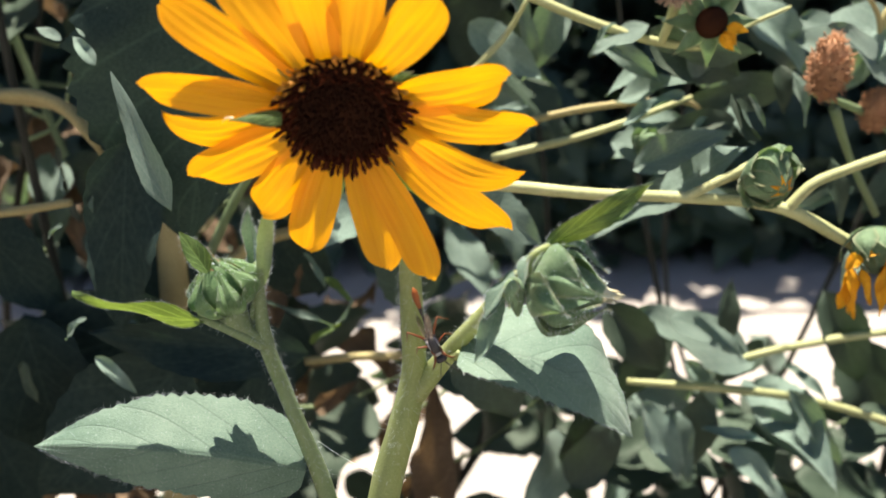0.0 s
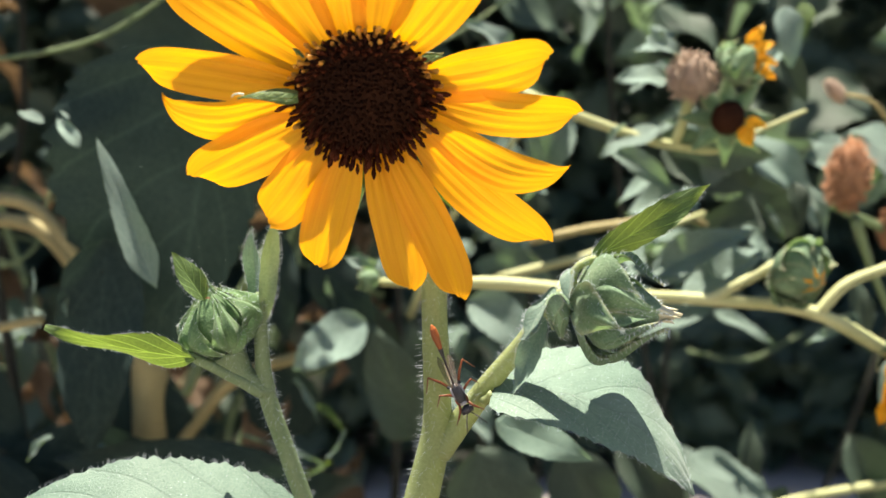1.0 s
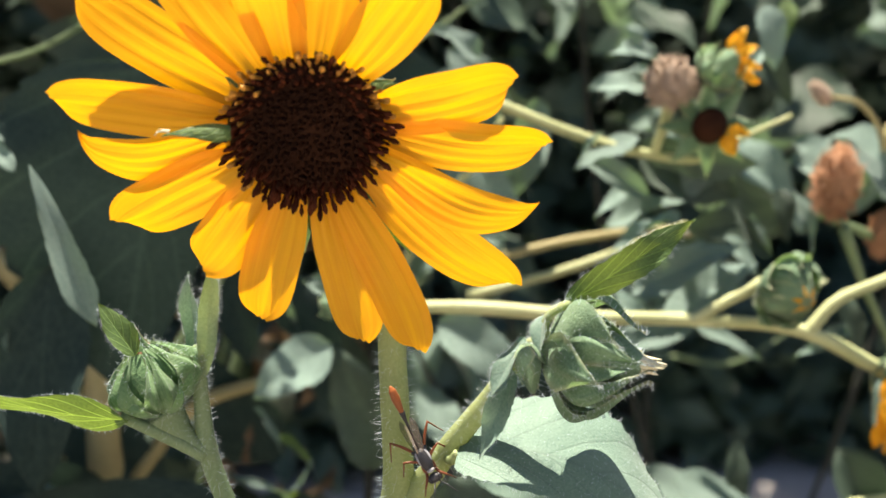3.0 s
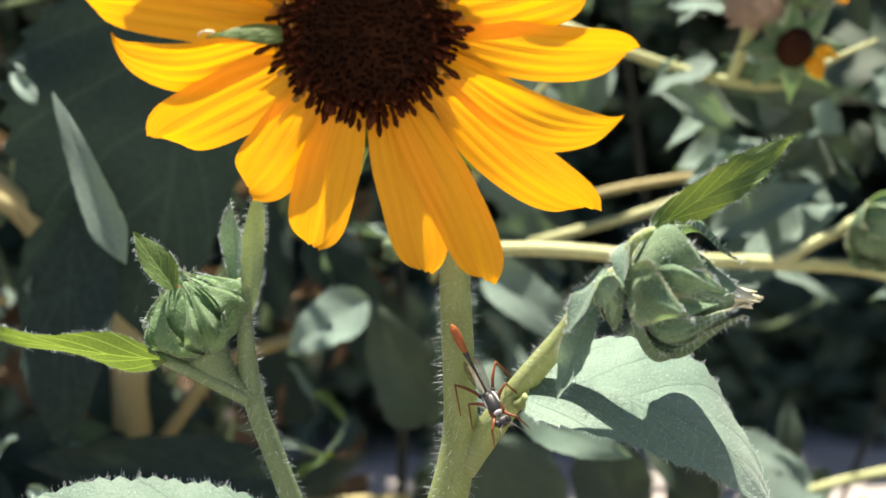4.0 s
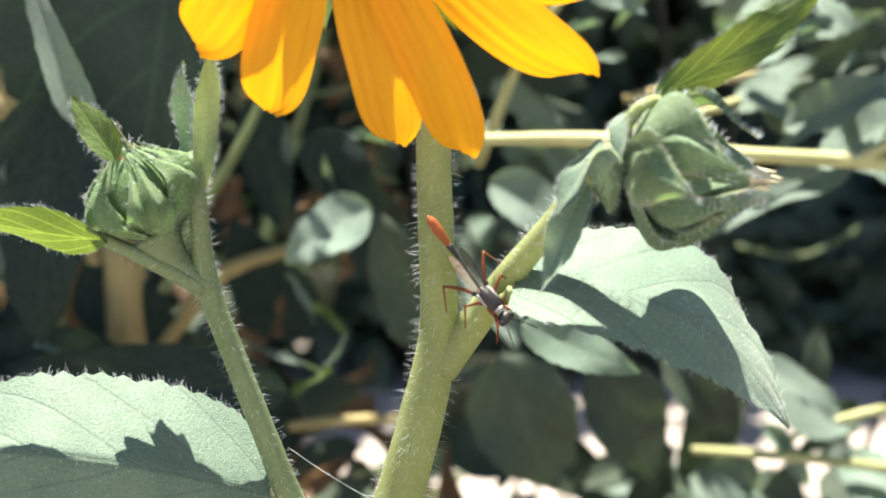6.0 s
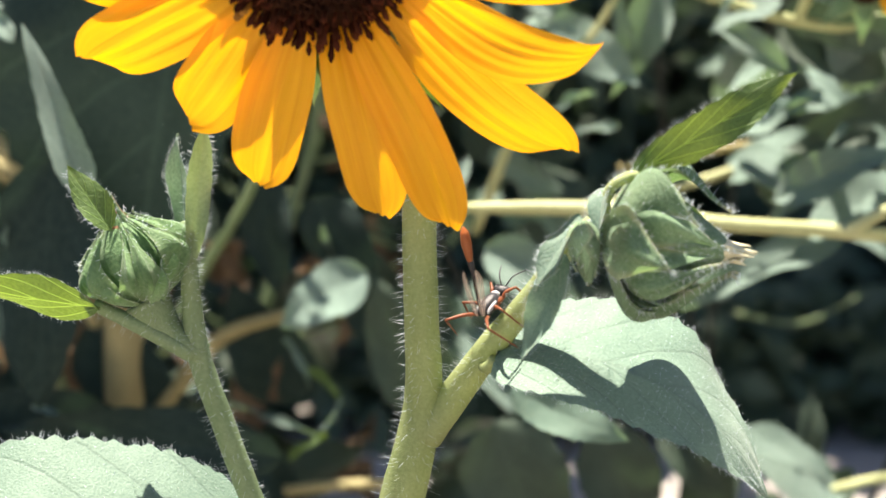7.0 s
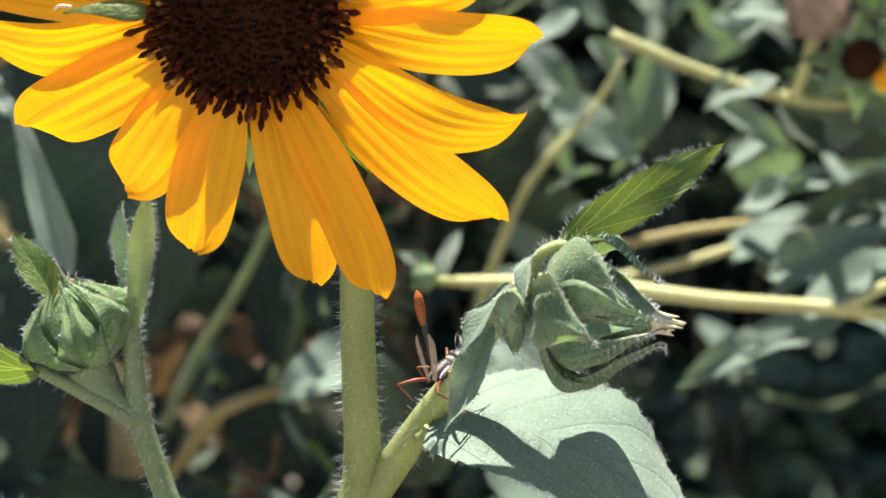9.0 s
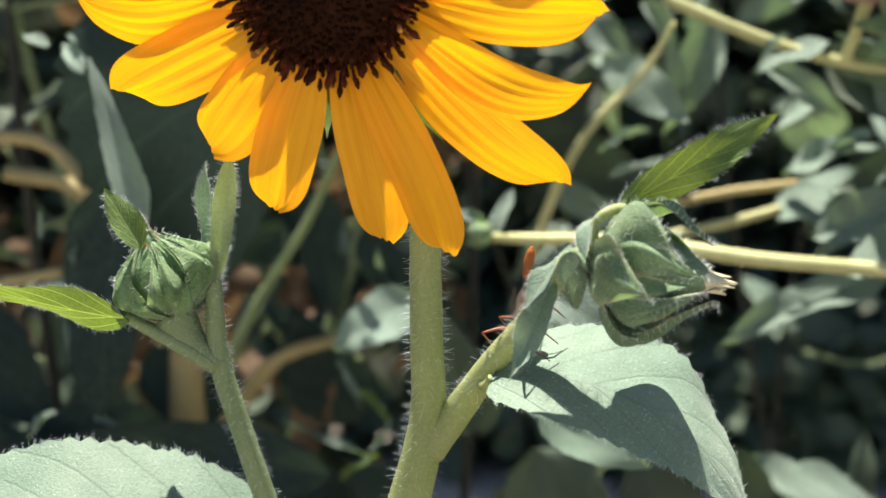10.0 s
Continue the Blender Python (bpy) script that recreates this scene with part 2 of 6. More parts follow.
def obj(name, mesh, parent, m, label="", kind=""):
    """A mesh object under parent, at the world pose m."""
    o = new(name, mesh)
    base = ORIGIN.get(parent.name, Vector()) if parent else Vector()
    o.matrix_basis = (Matrix.Translation(-base) if parent else Matrix()) @ m
    if parent:
        o.parent = parent
        if parent.type == "MESH":
            o.matrix_basis = BASIS[parent.name].inverted() @ m
    BASIS[o.name] = m
    return tagged(o, label, kind=kind)


BASIS = {}


def mesh_of(bm, material, name="mesh", smooth=True):
    me = bpy.data.meshes.new(name)
    if smooth:
        for f in bm.faces:
            f.smooth = True
    bm.to_mesh(me)
    bm.free()
    for m in (material if isinstance(material, (list, tuple)) else [material]):
        me.materials.append(m)
    return me


def part(name, bm, material, parent, label="", kind="", smooth=True):
    """Links bm, given in world places, as one mesh under a thing or a part."""
    return obj(name, mesh_of(bm, material, name, smooth), parent, Matrix(), label, kind)


def smooth_path(pts, n=6):
    """A smooth line through pts, with tangents that suit uneven spacing."""
    pts = [Vector(p) for p in pts]
    gaps = [max((b - a).length, 1e-6) for a, b in zip(pts, pts[1:])]
    tan = [(pts[1] - pts[0]) / gaps[0]]
    for k in range(1, len(pts) - 1):
        g, h = gaps[k - 1], gaps[k]
        tan.append(((pts[k] - pts[k - 1]) / g * h + (pts[k + 1] - pts[k]) / h * g) / (g + h))
    tan.append((pts[-1] - pts[-2]) / gaps[-1])
    out = []
    for k, g in enumerate(gaps):
        for q in range(n):
            t = q / n
            out.append(pts[k] * (2 * t ** 3 - 3 * t * t + 1) + tan[k] * g * (t ** 3 - 2 * t * t + t) + pts[k + 1] * (3 * t * t - 2 * t ** 3) + tan[k + 1] * g * (t ** 3 - t * t))
    return out + [pts[-1]]


def tube_bm(pts, radii, sides=10, bm=None, n=6, rough=0.04):
    """A tapered, slightly uneven tube through pts; radii are spread evenly along it."""
    bm = bm or bmesh.new()
    path = smooth_path(pts, n)
    rings, side = [], Vector((0.3, -1, 0.2))
    for i, p in enumerate(path):
        d = (path[min(i + 1, len(path) - 1)] - path[max(i - 1, 0)]).normalized()
        side = (side - d * side.dot(d)).normalized()
        up = d.cross(side)
        f = i / (len(path) - 1) * (len(radii) - 1)
        k = min(int(f), len(radii) - 2)
        r = radii[k] + (radii[k + 1] - radii[k]) * (f - k)
        ring = []
        for j in range(sides):
            a = 2 * math.pi * j / sides
            rr = r * (1 + rough * noise.noise(p * 300 + Vector((j * 3.1, 0, 0))))
            ring.append(bm.verts.new(p + side * math.cos(a) * rr + up * math.sin(a) * rr))
        rings.append(ring)
    for a, b in zip(rings, rings[1:]):
        for j in range(sides):
            bm.faces.new((a[j], a[(j + 1) % sides], b[(j + 1) % sides], b[j]))
    bm.faces.new(rings[0][::-1])
    bm.faces.new(rings[-1])
    return bm


def hair_into(bm, p, d, length, r=0.00002):
    """One tapering, slightly bent hair."""
    d = d.normalized()
    a = d.orthogonal().normalized()
    b = d.cross(a)
    bend = Vector((random.uniform(-1, 1), random.uniform(-1, 1), random.uniform(-1, 1))) * length * 0.15
    mid = p + d * length * 0.55 + bend * 0.3
    top = bm.verts.new(p + d * length + bend)
    lo = [bm.verts.new(p + (a * math.cos(t) + b * math.sin(t)) * r) for t in (0, 2.1, 4.2)]
    mi = [bm.verts.new(mid + (a * math.cos(t) + b * math.sin(t)) * r * 0.75) for t in (0, 2.1, 4.2)]
    for k in range(3):
        q = (k + 1) % 3
        bm.faces.new((lo[k], lo[q], mi[q], mi[k]))
        bm.faces.new((mi[k], mi[q], top))


def tube_hairs(pts, radii, count, length, parent, r=0.000021):
    bm = bmesh.new()
    path = smooth_path(pts, 6)
    for _ in range(int(count * 1.5)):
        f = random.random() * (len(path) - 1.001)
        i = int(f)
        p = path[i].lerp(path[i + 1], f - i)
        d = (path[i + 1] - path[i]).normalized()
        g = f / (len(path) - 1) * (len(radii) - 1)
        k = min(int(g), len(radii) - 2)
        rad = radii[k] + (radii[k + 1] - radii[k]) * (g - k)
        o = Vector((random.gauss(0, 1), random.gauss(0, 1), random.gauss(0, 1)))
        o = (o - d * o.dot(d)).normalized()
        hair_into(bm, p + o * rad * 0.95, o + d * random.uniform(-0.5, 0.4), length * random.uniform(0.4, 1.2), r)
    return part("hairs", bm, M_HAIR, parent, "short white bristles", "stuff")


def leaf_shape(u, broad=0.38, full=0.62):
    """Half width along a leaf, 0 at base and tip, 1 at its broadest."""
    if u < broad:
        return math.sin(math.pi / 2 * (u / broad) ** full)
    return math.cos(math.pi / 2 * ((u - broad) / (1 - broad)) ** 1.15) ** 0.95


def leaf_mesh(length, width, fold=0.15, sag=0.12, material=None, teeth=14, seed=0, nu=28, nv=8, broad=0.36, wave=0.03, hairs=0, full=0.62):
    """A toothed leaf along +x with its upper face to +z."""
    rnd = random.Random(seed)
    bm = bmesh.new()
    uvl = bm.loops.layers.uv.new("UVMap")
    grid, place = [], {}
    for i in range(nu + 1):
        u = i / nu
        hw = max(leaf_shape(u, broad, full), 0.012) * width / 2
        row = []
        for j in range(-nv, nv + 1):
            v = j / nv
            tooth = 1.0
            if abs(j) == nv and 0.06 < u < 0.96:
                tooth = 1 + 0.10 * (((u * teeth) % 1.0) - 0.4) + rnd.uniform(-0.02, 0.02)
            y = v * hw * tooth
            z = abs(y) * fold + length * (-sag * u * u + wave * math.sin(u * 9 + seed + (2 if v > 0 else 0)) * abs(v) ** 1.5)
            z += 0.004 * width * math.sin((u - 0.42 * abs(v)) * 4.5 * 2 * math.pi) * abs(v) * (1 - abs(v) * 0.4)
            vert = bm.verts.new((length * (u - 0.16 * sag * u * u), y * (1 - 0.25 * fold), z))
            place[vert] = (u, v)
            row.append(vert)
        grid.append(row)
    for a, b in zip(grid, grid[1:]):
        for j in range(2 * nv):
            f = bm.faces.new((a[j], b[j], b[j + 1], a[j + 1]))
            for lp in f.loops:
                lp[uvl].uv = place[lp.vert]
    edge = []
    for row, nxt in zip(grid[1:-2], grid[2:-1]):
        for w, e, s in ((row[0], nxt[0], -1), (row[-1], nxt[-1], 1)):
            edge.append((w.co.copy(), e.co.copy(), s))
    me = mesh_of(bm, material, "leaf")
    if not hairs:
        return me, None
    hb = bmesh.new()
    for _ in range(int(hairs * 1.5)):
        p, e, s = rnd.choice(edge)
        q = p.lerp(e, rnd.random())
        hair_into(hb, q, Vector((rnd.uniform(-0.3, 0.8), s, rnd.uniform(-0.5, 0.5))), rnd.uniform(0.0004, 0.0012), 0.000016)
    return me, mesh_of(hb, M_HAIR, "hairs")


def aim(base, tip, normal):
    """The pose of a thing whose +x runs from base to tip and whose +z leans to normal."""
    b, t, z = Vector(base), Vector(tip), Vector(normal)
    x = (t - b).normalized()
    y = z.cross(x).normalized()
    z = x.cross(y)
    m = Matrix((x, y, z)).transposed().to_4x4()
    m.translation = b
    return m


def leaf(parent, base, tip, width, normal, label="", material=None, name="leaf", **kw):
    length = (Vector(tip) - Vector(base)).length
    sag = kw.get("sag", 0.12)
    m = aim(base, tip, normal) @ pose(0, 0, 0, 0, -math.degrees(math.atan(sag)), 0)
    me, hb = leaf_mesh(length * math.sqrt(1 + sag * sag), width, material=material or M_LEAF, **kw)
    o = obj(name, me, parent, m, label)
    if hb:
        obj("hairs", hb, o, m, "fringe of fine white hairs", "stuff")
    return o


def stalk(parent, pts, radii, material, name="stem", label="", sides=12, hairs=0, hair_len=0.0025):
    o = part(name, tube_bm(pts, radii, sides), material, parent, label)
    if hairs:
        tube_hairs(pts, radii, hairs, hair_len, o)
    return o


def blob_bm(centre, axis, radius, length, seg=20, rings=12, taper=0.0):
    """A rounded body about axis, from base to top."""
    bm = bmesh.new()
    m = aim(centre, Vector(centre) + Vector(axis), (0.3, -1, 0.2))
    rows = []
    for i in range(rings + 1):
        a = math.pi * i / rings
        x = -math.cos(a) * length / 2
        r = max(math.sin(a), 0.02) * radius * (1 - taper * (i / rings - 0.5))
        rows.append([bm.verts.new(m @ Vector((x, r * math.cos(2 * math.pi * j / seg), r * math.sin(2 * math.pi * j / seg)))) for j in range(seg)])
    for a, b in zip(rows, rows[1:]):
        for j in range(seg):
            bm.faces.new((a[j], b[j], b[(j + 1) % seg], a[(j + 1) % seg]))
    bm.faces.new(rows[0])
    bm.faces.new(rows[-1][::-1])
    return bm


def bract_mesh(length, width, belly, tip_in, material, seed=0, nu=12, nv=4):
    """A pointed bract along +x that bulges to +z and bends in (down) towards its tip."""
    bm = bmesh.new()
    uvl = bm.loops.layers.uv.new("UVMap")
    rnd = random.Random(seed)
    rows, place = [], {}
    k = rnd.uniform(0.85, 1.15)
    for i in range(nu + 1):
        u = i / nu
        hw = width / 2 * max(0.02, math.sin(math.pi / 2 * min(1, (u + 0.25) / 0.5)) if u < 0.25 else (1 - ((u - 0.25) / 0.75) ** 1.1 * 0.98) ** (0.8 + 0.5 * u))
        row = []
        for j in range(-nv, nv + 1):
            v = j / nv
            z = belly * math.sin(math.pi * min(u, 1) ** 0.8) * k - tip_in * u * u - abs(v) ** 2 * hw * 0.55 + 0.0002 * math.sin(v * 9)
            vert = bm.verts.new((length * u, v * hw, z))
            place[vert] = (u, v)
            row.append(vert)
        rows.append(row)
    for a, b in zip(rows, rows[1:]):
        for j in range(2 * nv):
            f = bm.faces.new((a[j], b[j], b[j + 1], a[j + 1]))
            for lp in f.loops:
                lp[uvl].uv = place[lp.vert]
    return mesh_of(bm, material, "bract")


def bud_radius(s, flat=0.75):
    return max(0.0, math.sin(math.pi * min(1, max(0, s)) ** flat)) ** 0.8


def bud(parent, base, axis, radius, length, count=18, hairy=400, label="", lift=0.03, material=None, seed=0, flat=0.75, keel=0.15):
    """A closed flower bud: a core wrapped in three whorls of keeled, pointed bracts."""
    mat = material or M_BRACT
    ax, base = Vector(axis).normalized(), Vector(base)
    rnd = random.Random(seed + 5)
    side = ax.orthogonal().normalized()
    other = ax.cross(side)
    bm, rows = bmesh.new(), []
    for i in range(15):
        s = 0.02 + 0.95 * i / 14
        r = radius * 0.80 * bud_radius(s, flat) + 0.0002
        rows.append([bm.verts.new(base + ax * length * s + (side * math.cos(a) + other * math.sin(a)) * r) for a in [2 * math.pi * k / 20 for k in range(20)]])
    for a, b in zip(rows, rows[1:]):
        for k in range(20):
            bm.faces.new((a[k], a[(k + 1) % 20], b[(k + 1) % 20], b[k]))
    bm.faces.new(rows[0][::-1])
    bm.faces.new(rows[-1])
    core = part("bud", bm, mat, parent, label)
    hb = bmesh.new()
    per = count // 3
    for w in range(3):
        for k in range(per):
            a0 = 2 * math.pi * (k + w * 0.37) / per + rnd.uniform(-0.12, 0.12)
            half = math.pi / per * (1.05 - 0.05 * w) * rnd.uniform(0.9, 1.1)
            end = (0.66, 0.86, 1.0)[w] * rnd.uniform(0.92, 1.05)
            free = (lift * 2.6, lift * 1.4, lift * 0.5)[w] * rnd.uniform(0.4, 1.6)
            swerve = rnd.uniform(-0.25, 0.25)
            b, grid, place = bmesh.new(), [], {}
            uvl = b.loops.layers.uv.new("UVMap")
            nu, nv = 14, 3
            for i in range(nu + 1):
                u = i / nu
                s = 0.04 + (end - 0.04) * u
                wid = half * ((0.85 + 0.15 * u / 0.3) if u < 0.3 else max(0.035, (1 - (u - 0.3) / 0.7) ** (0.9 + 1.3 * (u - 0.3) / 0.7)))
                row = []
                for j in range(-nv, nv + 1):
                    v = j / nv
                    an = a0 + v * wid + swerve * u * u
                    r = radius * (bud_radius(s, flat) * (0.82 + 0.12 * (2 - w)) + keel * (1 - abs(v) ** 1.2) * math.sin(math.pi * min(1, u * 1.1)) + free * u ** 3 * 3 + 0.04 + 0.05 * (2 - w) * abs(v) ** 3)
                    r += radius * (0.03 * math.sin(v * 5 + k * 2.1 + u * 4) + 0.08 * abs(v) ** 3 * math.sin(u * 7 + k * 3.3 + w))
                    vert = b.verts.new(base + ax * length * s + (side * math.cos(an) + other * math.sin(an)) * r)
                    place[vert] = (u, v)
                    row.append(vert)
                grid.append(row)
            for p, q in zip(grid, grid[1:]):
                for j in range(2 * nv):
                    f = b.faces.new((p[j], p[j + 1], q[j + 1], q[j]))
                    for lp in f.loops:
                        lp[uvl].uv = place[lp.vert]
            for _ in range(hairy // count):
                row = rnd.choice(grid)
                v = rnd.choice((row[0], row[-1], rnd.choice(row))).co
                out = v - base - ax * (v - base).dot(ax)
                hair_into(hb, v.copy(), out.normalized() + ax * rnd.uniform(-0.2, 0.8) + Vector((rnd.uniform(-.6, .6), rnd.uniform(-.6, .6), rnd.uniform(-.6, .6))), rnd.uniform(0.0007, 0.0019), 0.000034)
            part("bract", b, mat, core)
    if hairy:
        part("hairs", hb, M_HAIR, core, "fine white hairs on the bracts", "stuff")
    else:
        hb.free()
    return core


def broad_leaf(parent, base, tip, normal, wide, folds, arch, sickle=0.0, seed=0, hairs=300, label="", material=None, broad=0.36, full=0.45, teeth=15):
    """A large toothed leaf whose two halves have their own widths and folds; the midrib arches up and bows sideways."""
    rnd = random.Random(seed)
    L = (Vector(tip) - Vector(base)).length
    bm = bmesh.new()
    uvl = bm.loops.layers.uv.new("UVMap")
    nu, nv = 60, 10
    grid, place = [], {}
    jag = [rnd.uniform(0.5, 1.4) for _ in range(teeth + 2)]
    for i in range(nu + 1):
        u = i / nu
        rib = 4 * u * (1 - u)
        row = []
        for j in range(-nv, nv + 1):
            v = j / nv
            k = 1 if v > 0 else 0
            hw = max(leaf_shape(u, broad, full), 0.015) * wide[k]
            e = abs(v)
            if e > 0.85 and 0.05 < u < 0.97:
                q = u * teeth + 0.4 * k
                hw *= 1 + 0.085 * jag[int(q)] * ((q % 1.0) - 0.45) * (e - 0.85) / 0.15
            y = v * hw
            z = e * hw * folds[k] + arch * L * rib
            z += 0.016 * wide[k] * math.cos((u - 0.42 * e) * 4.5 * 2 * math.pi) * e * (1 - 0.5 * e)
            z += 0.035 * wide[k] * math.sin(u * 11 + seed + 2.5 * k) * e ** 2 + 0.02 * wide[k] * math.sin(u * 23 + seed * 2 + k) * e ** 3
            x = L * u - 0.10 * hw * e * (1 - u)
            vert = bm.verts.new((x, y + sickle * L * rib, z))
            place[vert] = (u, v)
            row.append(vert)
        grid.append(row)
    for a, b in zip(grid, grid[1:]):
        for j in range(2 * nv):
            f = bm.faces.new((a[j], b[j], b[j + 1], a[j + 1]))
            for lp in f.loops:
                lp[uvl].uv = place[lp.vert]
    hb = bmesh.new()
    for _ in range(hairs):
        i, k = rnd.randrange(1, nu - 1), rnd.choice((0, -1))
        q = grid[i][k].co.lerp(grid[i + 1][k].co, rnd.random())
        hair_into(hb, q, Vector((rnd.uniform(-0.3, 0.8), 1 if k else -1, rnd.uniform(-0.4, 0.6))), rnd.uniform(0.0005, 0.0015), 0.000019)
    for _ in range(hairs * 2):   # down on the face
        row = grid[rnd.randrange(2, nu - 1)]
        hair_into(hb, row[rnd.randrange(1, 2 * nv)].co.copy(), Vector((rnd.uniform(-0.6, 0.9), rnd.uniform(-0.6, 0.6), 0.6)), rnd.uniform(0.0003, 0.0008), 0.000016)
    m = aim(base, tip, normal)
    o = obj("leaf", mesh_of(bm, material or M_LEAF, "leaf"), parent, m, label)
    obj("hairs", mesh_of(hb, M_HAIR, "hairs"), o, m, "fringe of fine white hairs", "stuff")
    return o


def wrapped_bud(parent, base, top, radius, bracts, label, material, hairy=900, flat=0.75, keel=0.2, seed=0, core=0.78, ground=0.82, rim=0.13):
    """A closed bud in separate bracts. Each: angle from the viewer's side, start, end, half width, swerve (degrees), stand-off, flare of the tip."""
    base, top = Vector(base), Vector(top)
    ax = (top - base).normalized()
    length = (top - base).length
    front = Vector((0, -1, 0))
    front = (front - ax * front.dot(ax)).normalized()
    up = front.cross(ax)
    rnd = random.Random(seed)
    bm, rows = bmesh.new(), []
    for i in range(15):
        q = 0.01 + 0.95 * i / 14
        r = radius * core * bud_radius(q, flat) + 0.0002
        rows.append([bm.verts.new(base + ax * length * q + (front * math.cos(a) + up * math.sin(a)) * r) for a in [2 * math.pi * k / 24 for k in range(24)]])
    for a, b in zip(rows, rows[1:]):
        for k in range(24):
            bm.faces.new((a[k], b[k], b[(k + 1) % 24], a[(k + 1) % 24]))
    bm.faces.new(rows[0])
    bm.faces.new(rows[-1][::-1])
    body = part("bud", bm, material, parent, label)
    hb = bmesh.new()
    for n, (a0, s0, s1, half, swerve, off, flare) in enumerate(bracts):
        b, grid, place = bmesh.new(), [], {}
        uvl = b.loops.layers.uv.new("UVMap")
        nu, nv = 20, 5
        for i in range(nu + 1):
            u = i / nu
            q = s0 + (s1 - s0) * u
            wid = radians(half) * (0.72 + 0.28 * math.sin(math.pi / 2 * min(1, u / 0.35)) if u < 0.35 else max(0.03, (1 - (u - 0.35) / 0.65) ** (0.75 + 0.75 * u)))
            row = []
            for j in range(-nv, nv + 1):
                v = j / nv
                an = radians(a0 + swerve * u * u) + v * wid
                r = bud_radius(min(q, 0.985), flat) * (ground + keel * (1 - abs(v) ** 1.05) * math.sin(math.pi * min(1, u * 1.05 + 0.05))) + off + 0.02
                r += flare * u ** 3 + rim * abs(v) ** 3 * (0.75 + 0.6 * math.sin(u * 6 + n * 2.3)) * math.sin(math.pi * min(1, 0.15 + u)) + 0.022 * math.sin(v * 7 + n * 1.7 + u * 3)
                vert = b.verts.new(base + ax * length * q + (front * math.cos(an) + up * math.sin(an)) * r * radius)
                place[vert] = (u, v)
                row.append(vert)
            grid.append(row)
        for p, q in zip(grid, grid[1:]):
            for j in range(2 * nv):
                f = b.faces.new((p[j], q[j], q[j + 1], p[j + 1]))
                for lp in f.loops:
                    lp[uvl].uv = place[lp.vert]
        for h in range(hairy // len(bracts)):
            row = rnd.choice(grid)
            v = (row[0] if h % 3 == 0 else row[-1] if h % 3 == 1 else rnd.choice(row)).co
            out = (v - base - ax * (v - base).dot(ax)).normalized()
            hair_into(hb, v.copy(), out + ax * rnd.uniform(-0.3, 0.8) + Vector((rnd.uniform(-.6, .6), rnd.uniform(-.6, .6), rnd.uniform(-.6, .6))), rnd.uniform(0.0005, 0.0016), 0.000023)
        part("bract", b, material, body)
    part("hairs", hb, M_HAIR, body, "fine white hairs on the bracts", "stuff")
    return body, ax, front, up


def petal_mesh(length, width, bend=0.0, skew=0.0, hook=0.0, cup=0.0, seed=0, point=0.0):
    """A ray petal along +x, upper face +z: long furrows, a blunt slanting tip, an optional sideways bow and curled end."""
    rnd = random.Random(seed)
    bm = bmesh.new()
    uvl = bm.loops.layers.uv.new("UVMap")
    nu, nv = 30, 11
    rows, place = [], {}
    ph = rnd.uniform(0, 6)
    furrows = [(q + rnd.uniform(-0.06, 0.06), rnd.uniform(0.6, 1.2)) for q in (-0.62, -0.26, 0.12, 0.5)]
    for i in range(nu + 1):
        u = 1 - (1 - i / nu) ** 1.35
        if u < 0.52:
            hw = 0.44 + 0.56 * math.sin(math.pi / 2 * u / 0.52)
        else:
            w = (u - 0.52) / 0.48
            hw = max(0.05, 1 - w ** (4.6 - 3.0 * point)) ** (0.5 + 0.3 * point)
        hw *= width / 2
        side = bend * math.sin(math.pi * min(1, u) ** 1.35)
        curl = max(0.0, (u - 0.90) / 0.10)
        row = []
        for j in range(-nv, nv + 1):
            v = j / nv
            x = length * u + skew * v * width * max(0, (u - 0.45) / 0.55) ** 1.5 * 0.5
            x -= 0.012 * length * (0.5 + 0.5 * math.cos(v * 7.5 + ph)) * max(0, u - 0.9) * 10 * (1 - point)
            y = v * hw + side - (1 if bend > 0 else -1) * hook * curl ** 1.6
            x -= abs(hook) * 0.35 * curl ** 3
            z = cup * length * u * u + abs(hook) * 0.5 * curl ** 2 + width * 0.07 * v * v * (1 - 1.2 * u)
            for q, deep in furrows:
                z -= 0.00030 * deep * math.exp(-((v - q) / 0.11) ** 2) * math.sin(math.pi * min(1, 0.12 + 0.8 * u))
            z += 0.0005 * math.sin(u * 6 + ph) * v + 0.0004 * math.sin(u * 9 + ph) * (1 - abs(v))
            vert = bm.verts.new((x, y, z))
            place[vert] = (u, v * 0.5 + 0.5)
            row.append(vert)
        rows.append(row)
    for a, b in zip(rows, rows[1:]):
        for j in range(2 * nv):
            f = bm.faces.new((a[j], b[j], b[j + 1], a[j + 1]))
            for lp in f.loops:
                lp[uvl].uv = place[lp.vert]
    return mesh_of(bm, M_PETAL, "petal")


# ---- ground ----
def box_bm(lo, hi, cut=0.0):
    bm = bmesh.new()
    bmesh.ops.create_cube(bm, size=1)
    for v in bm.verts:
        v.co = Vector([l + (h - l) * (c + 0.5) for l, h, c in zip(lo, hi, v.co)])
    if cut:
        bmesh.ops.bevel(bm, geom=bm.edges[:], offset=cut, segments=2, affect="EDGES")
    return bm


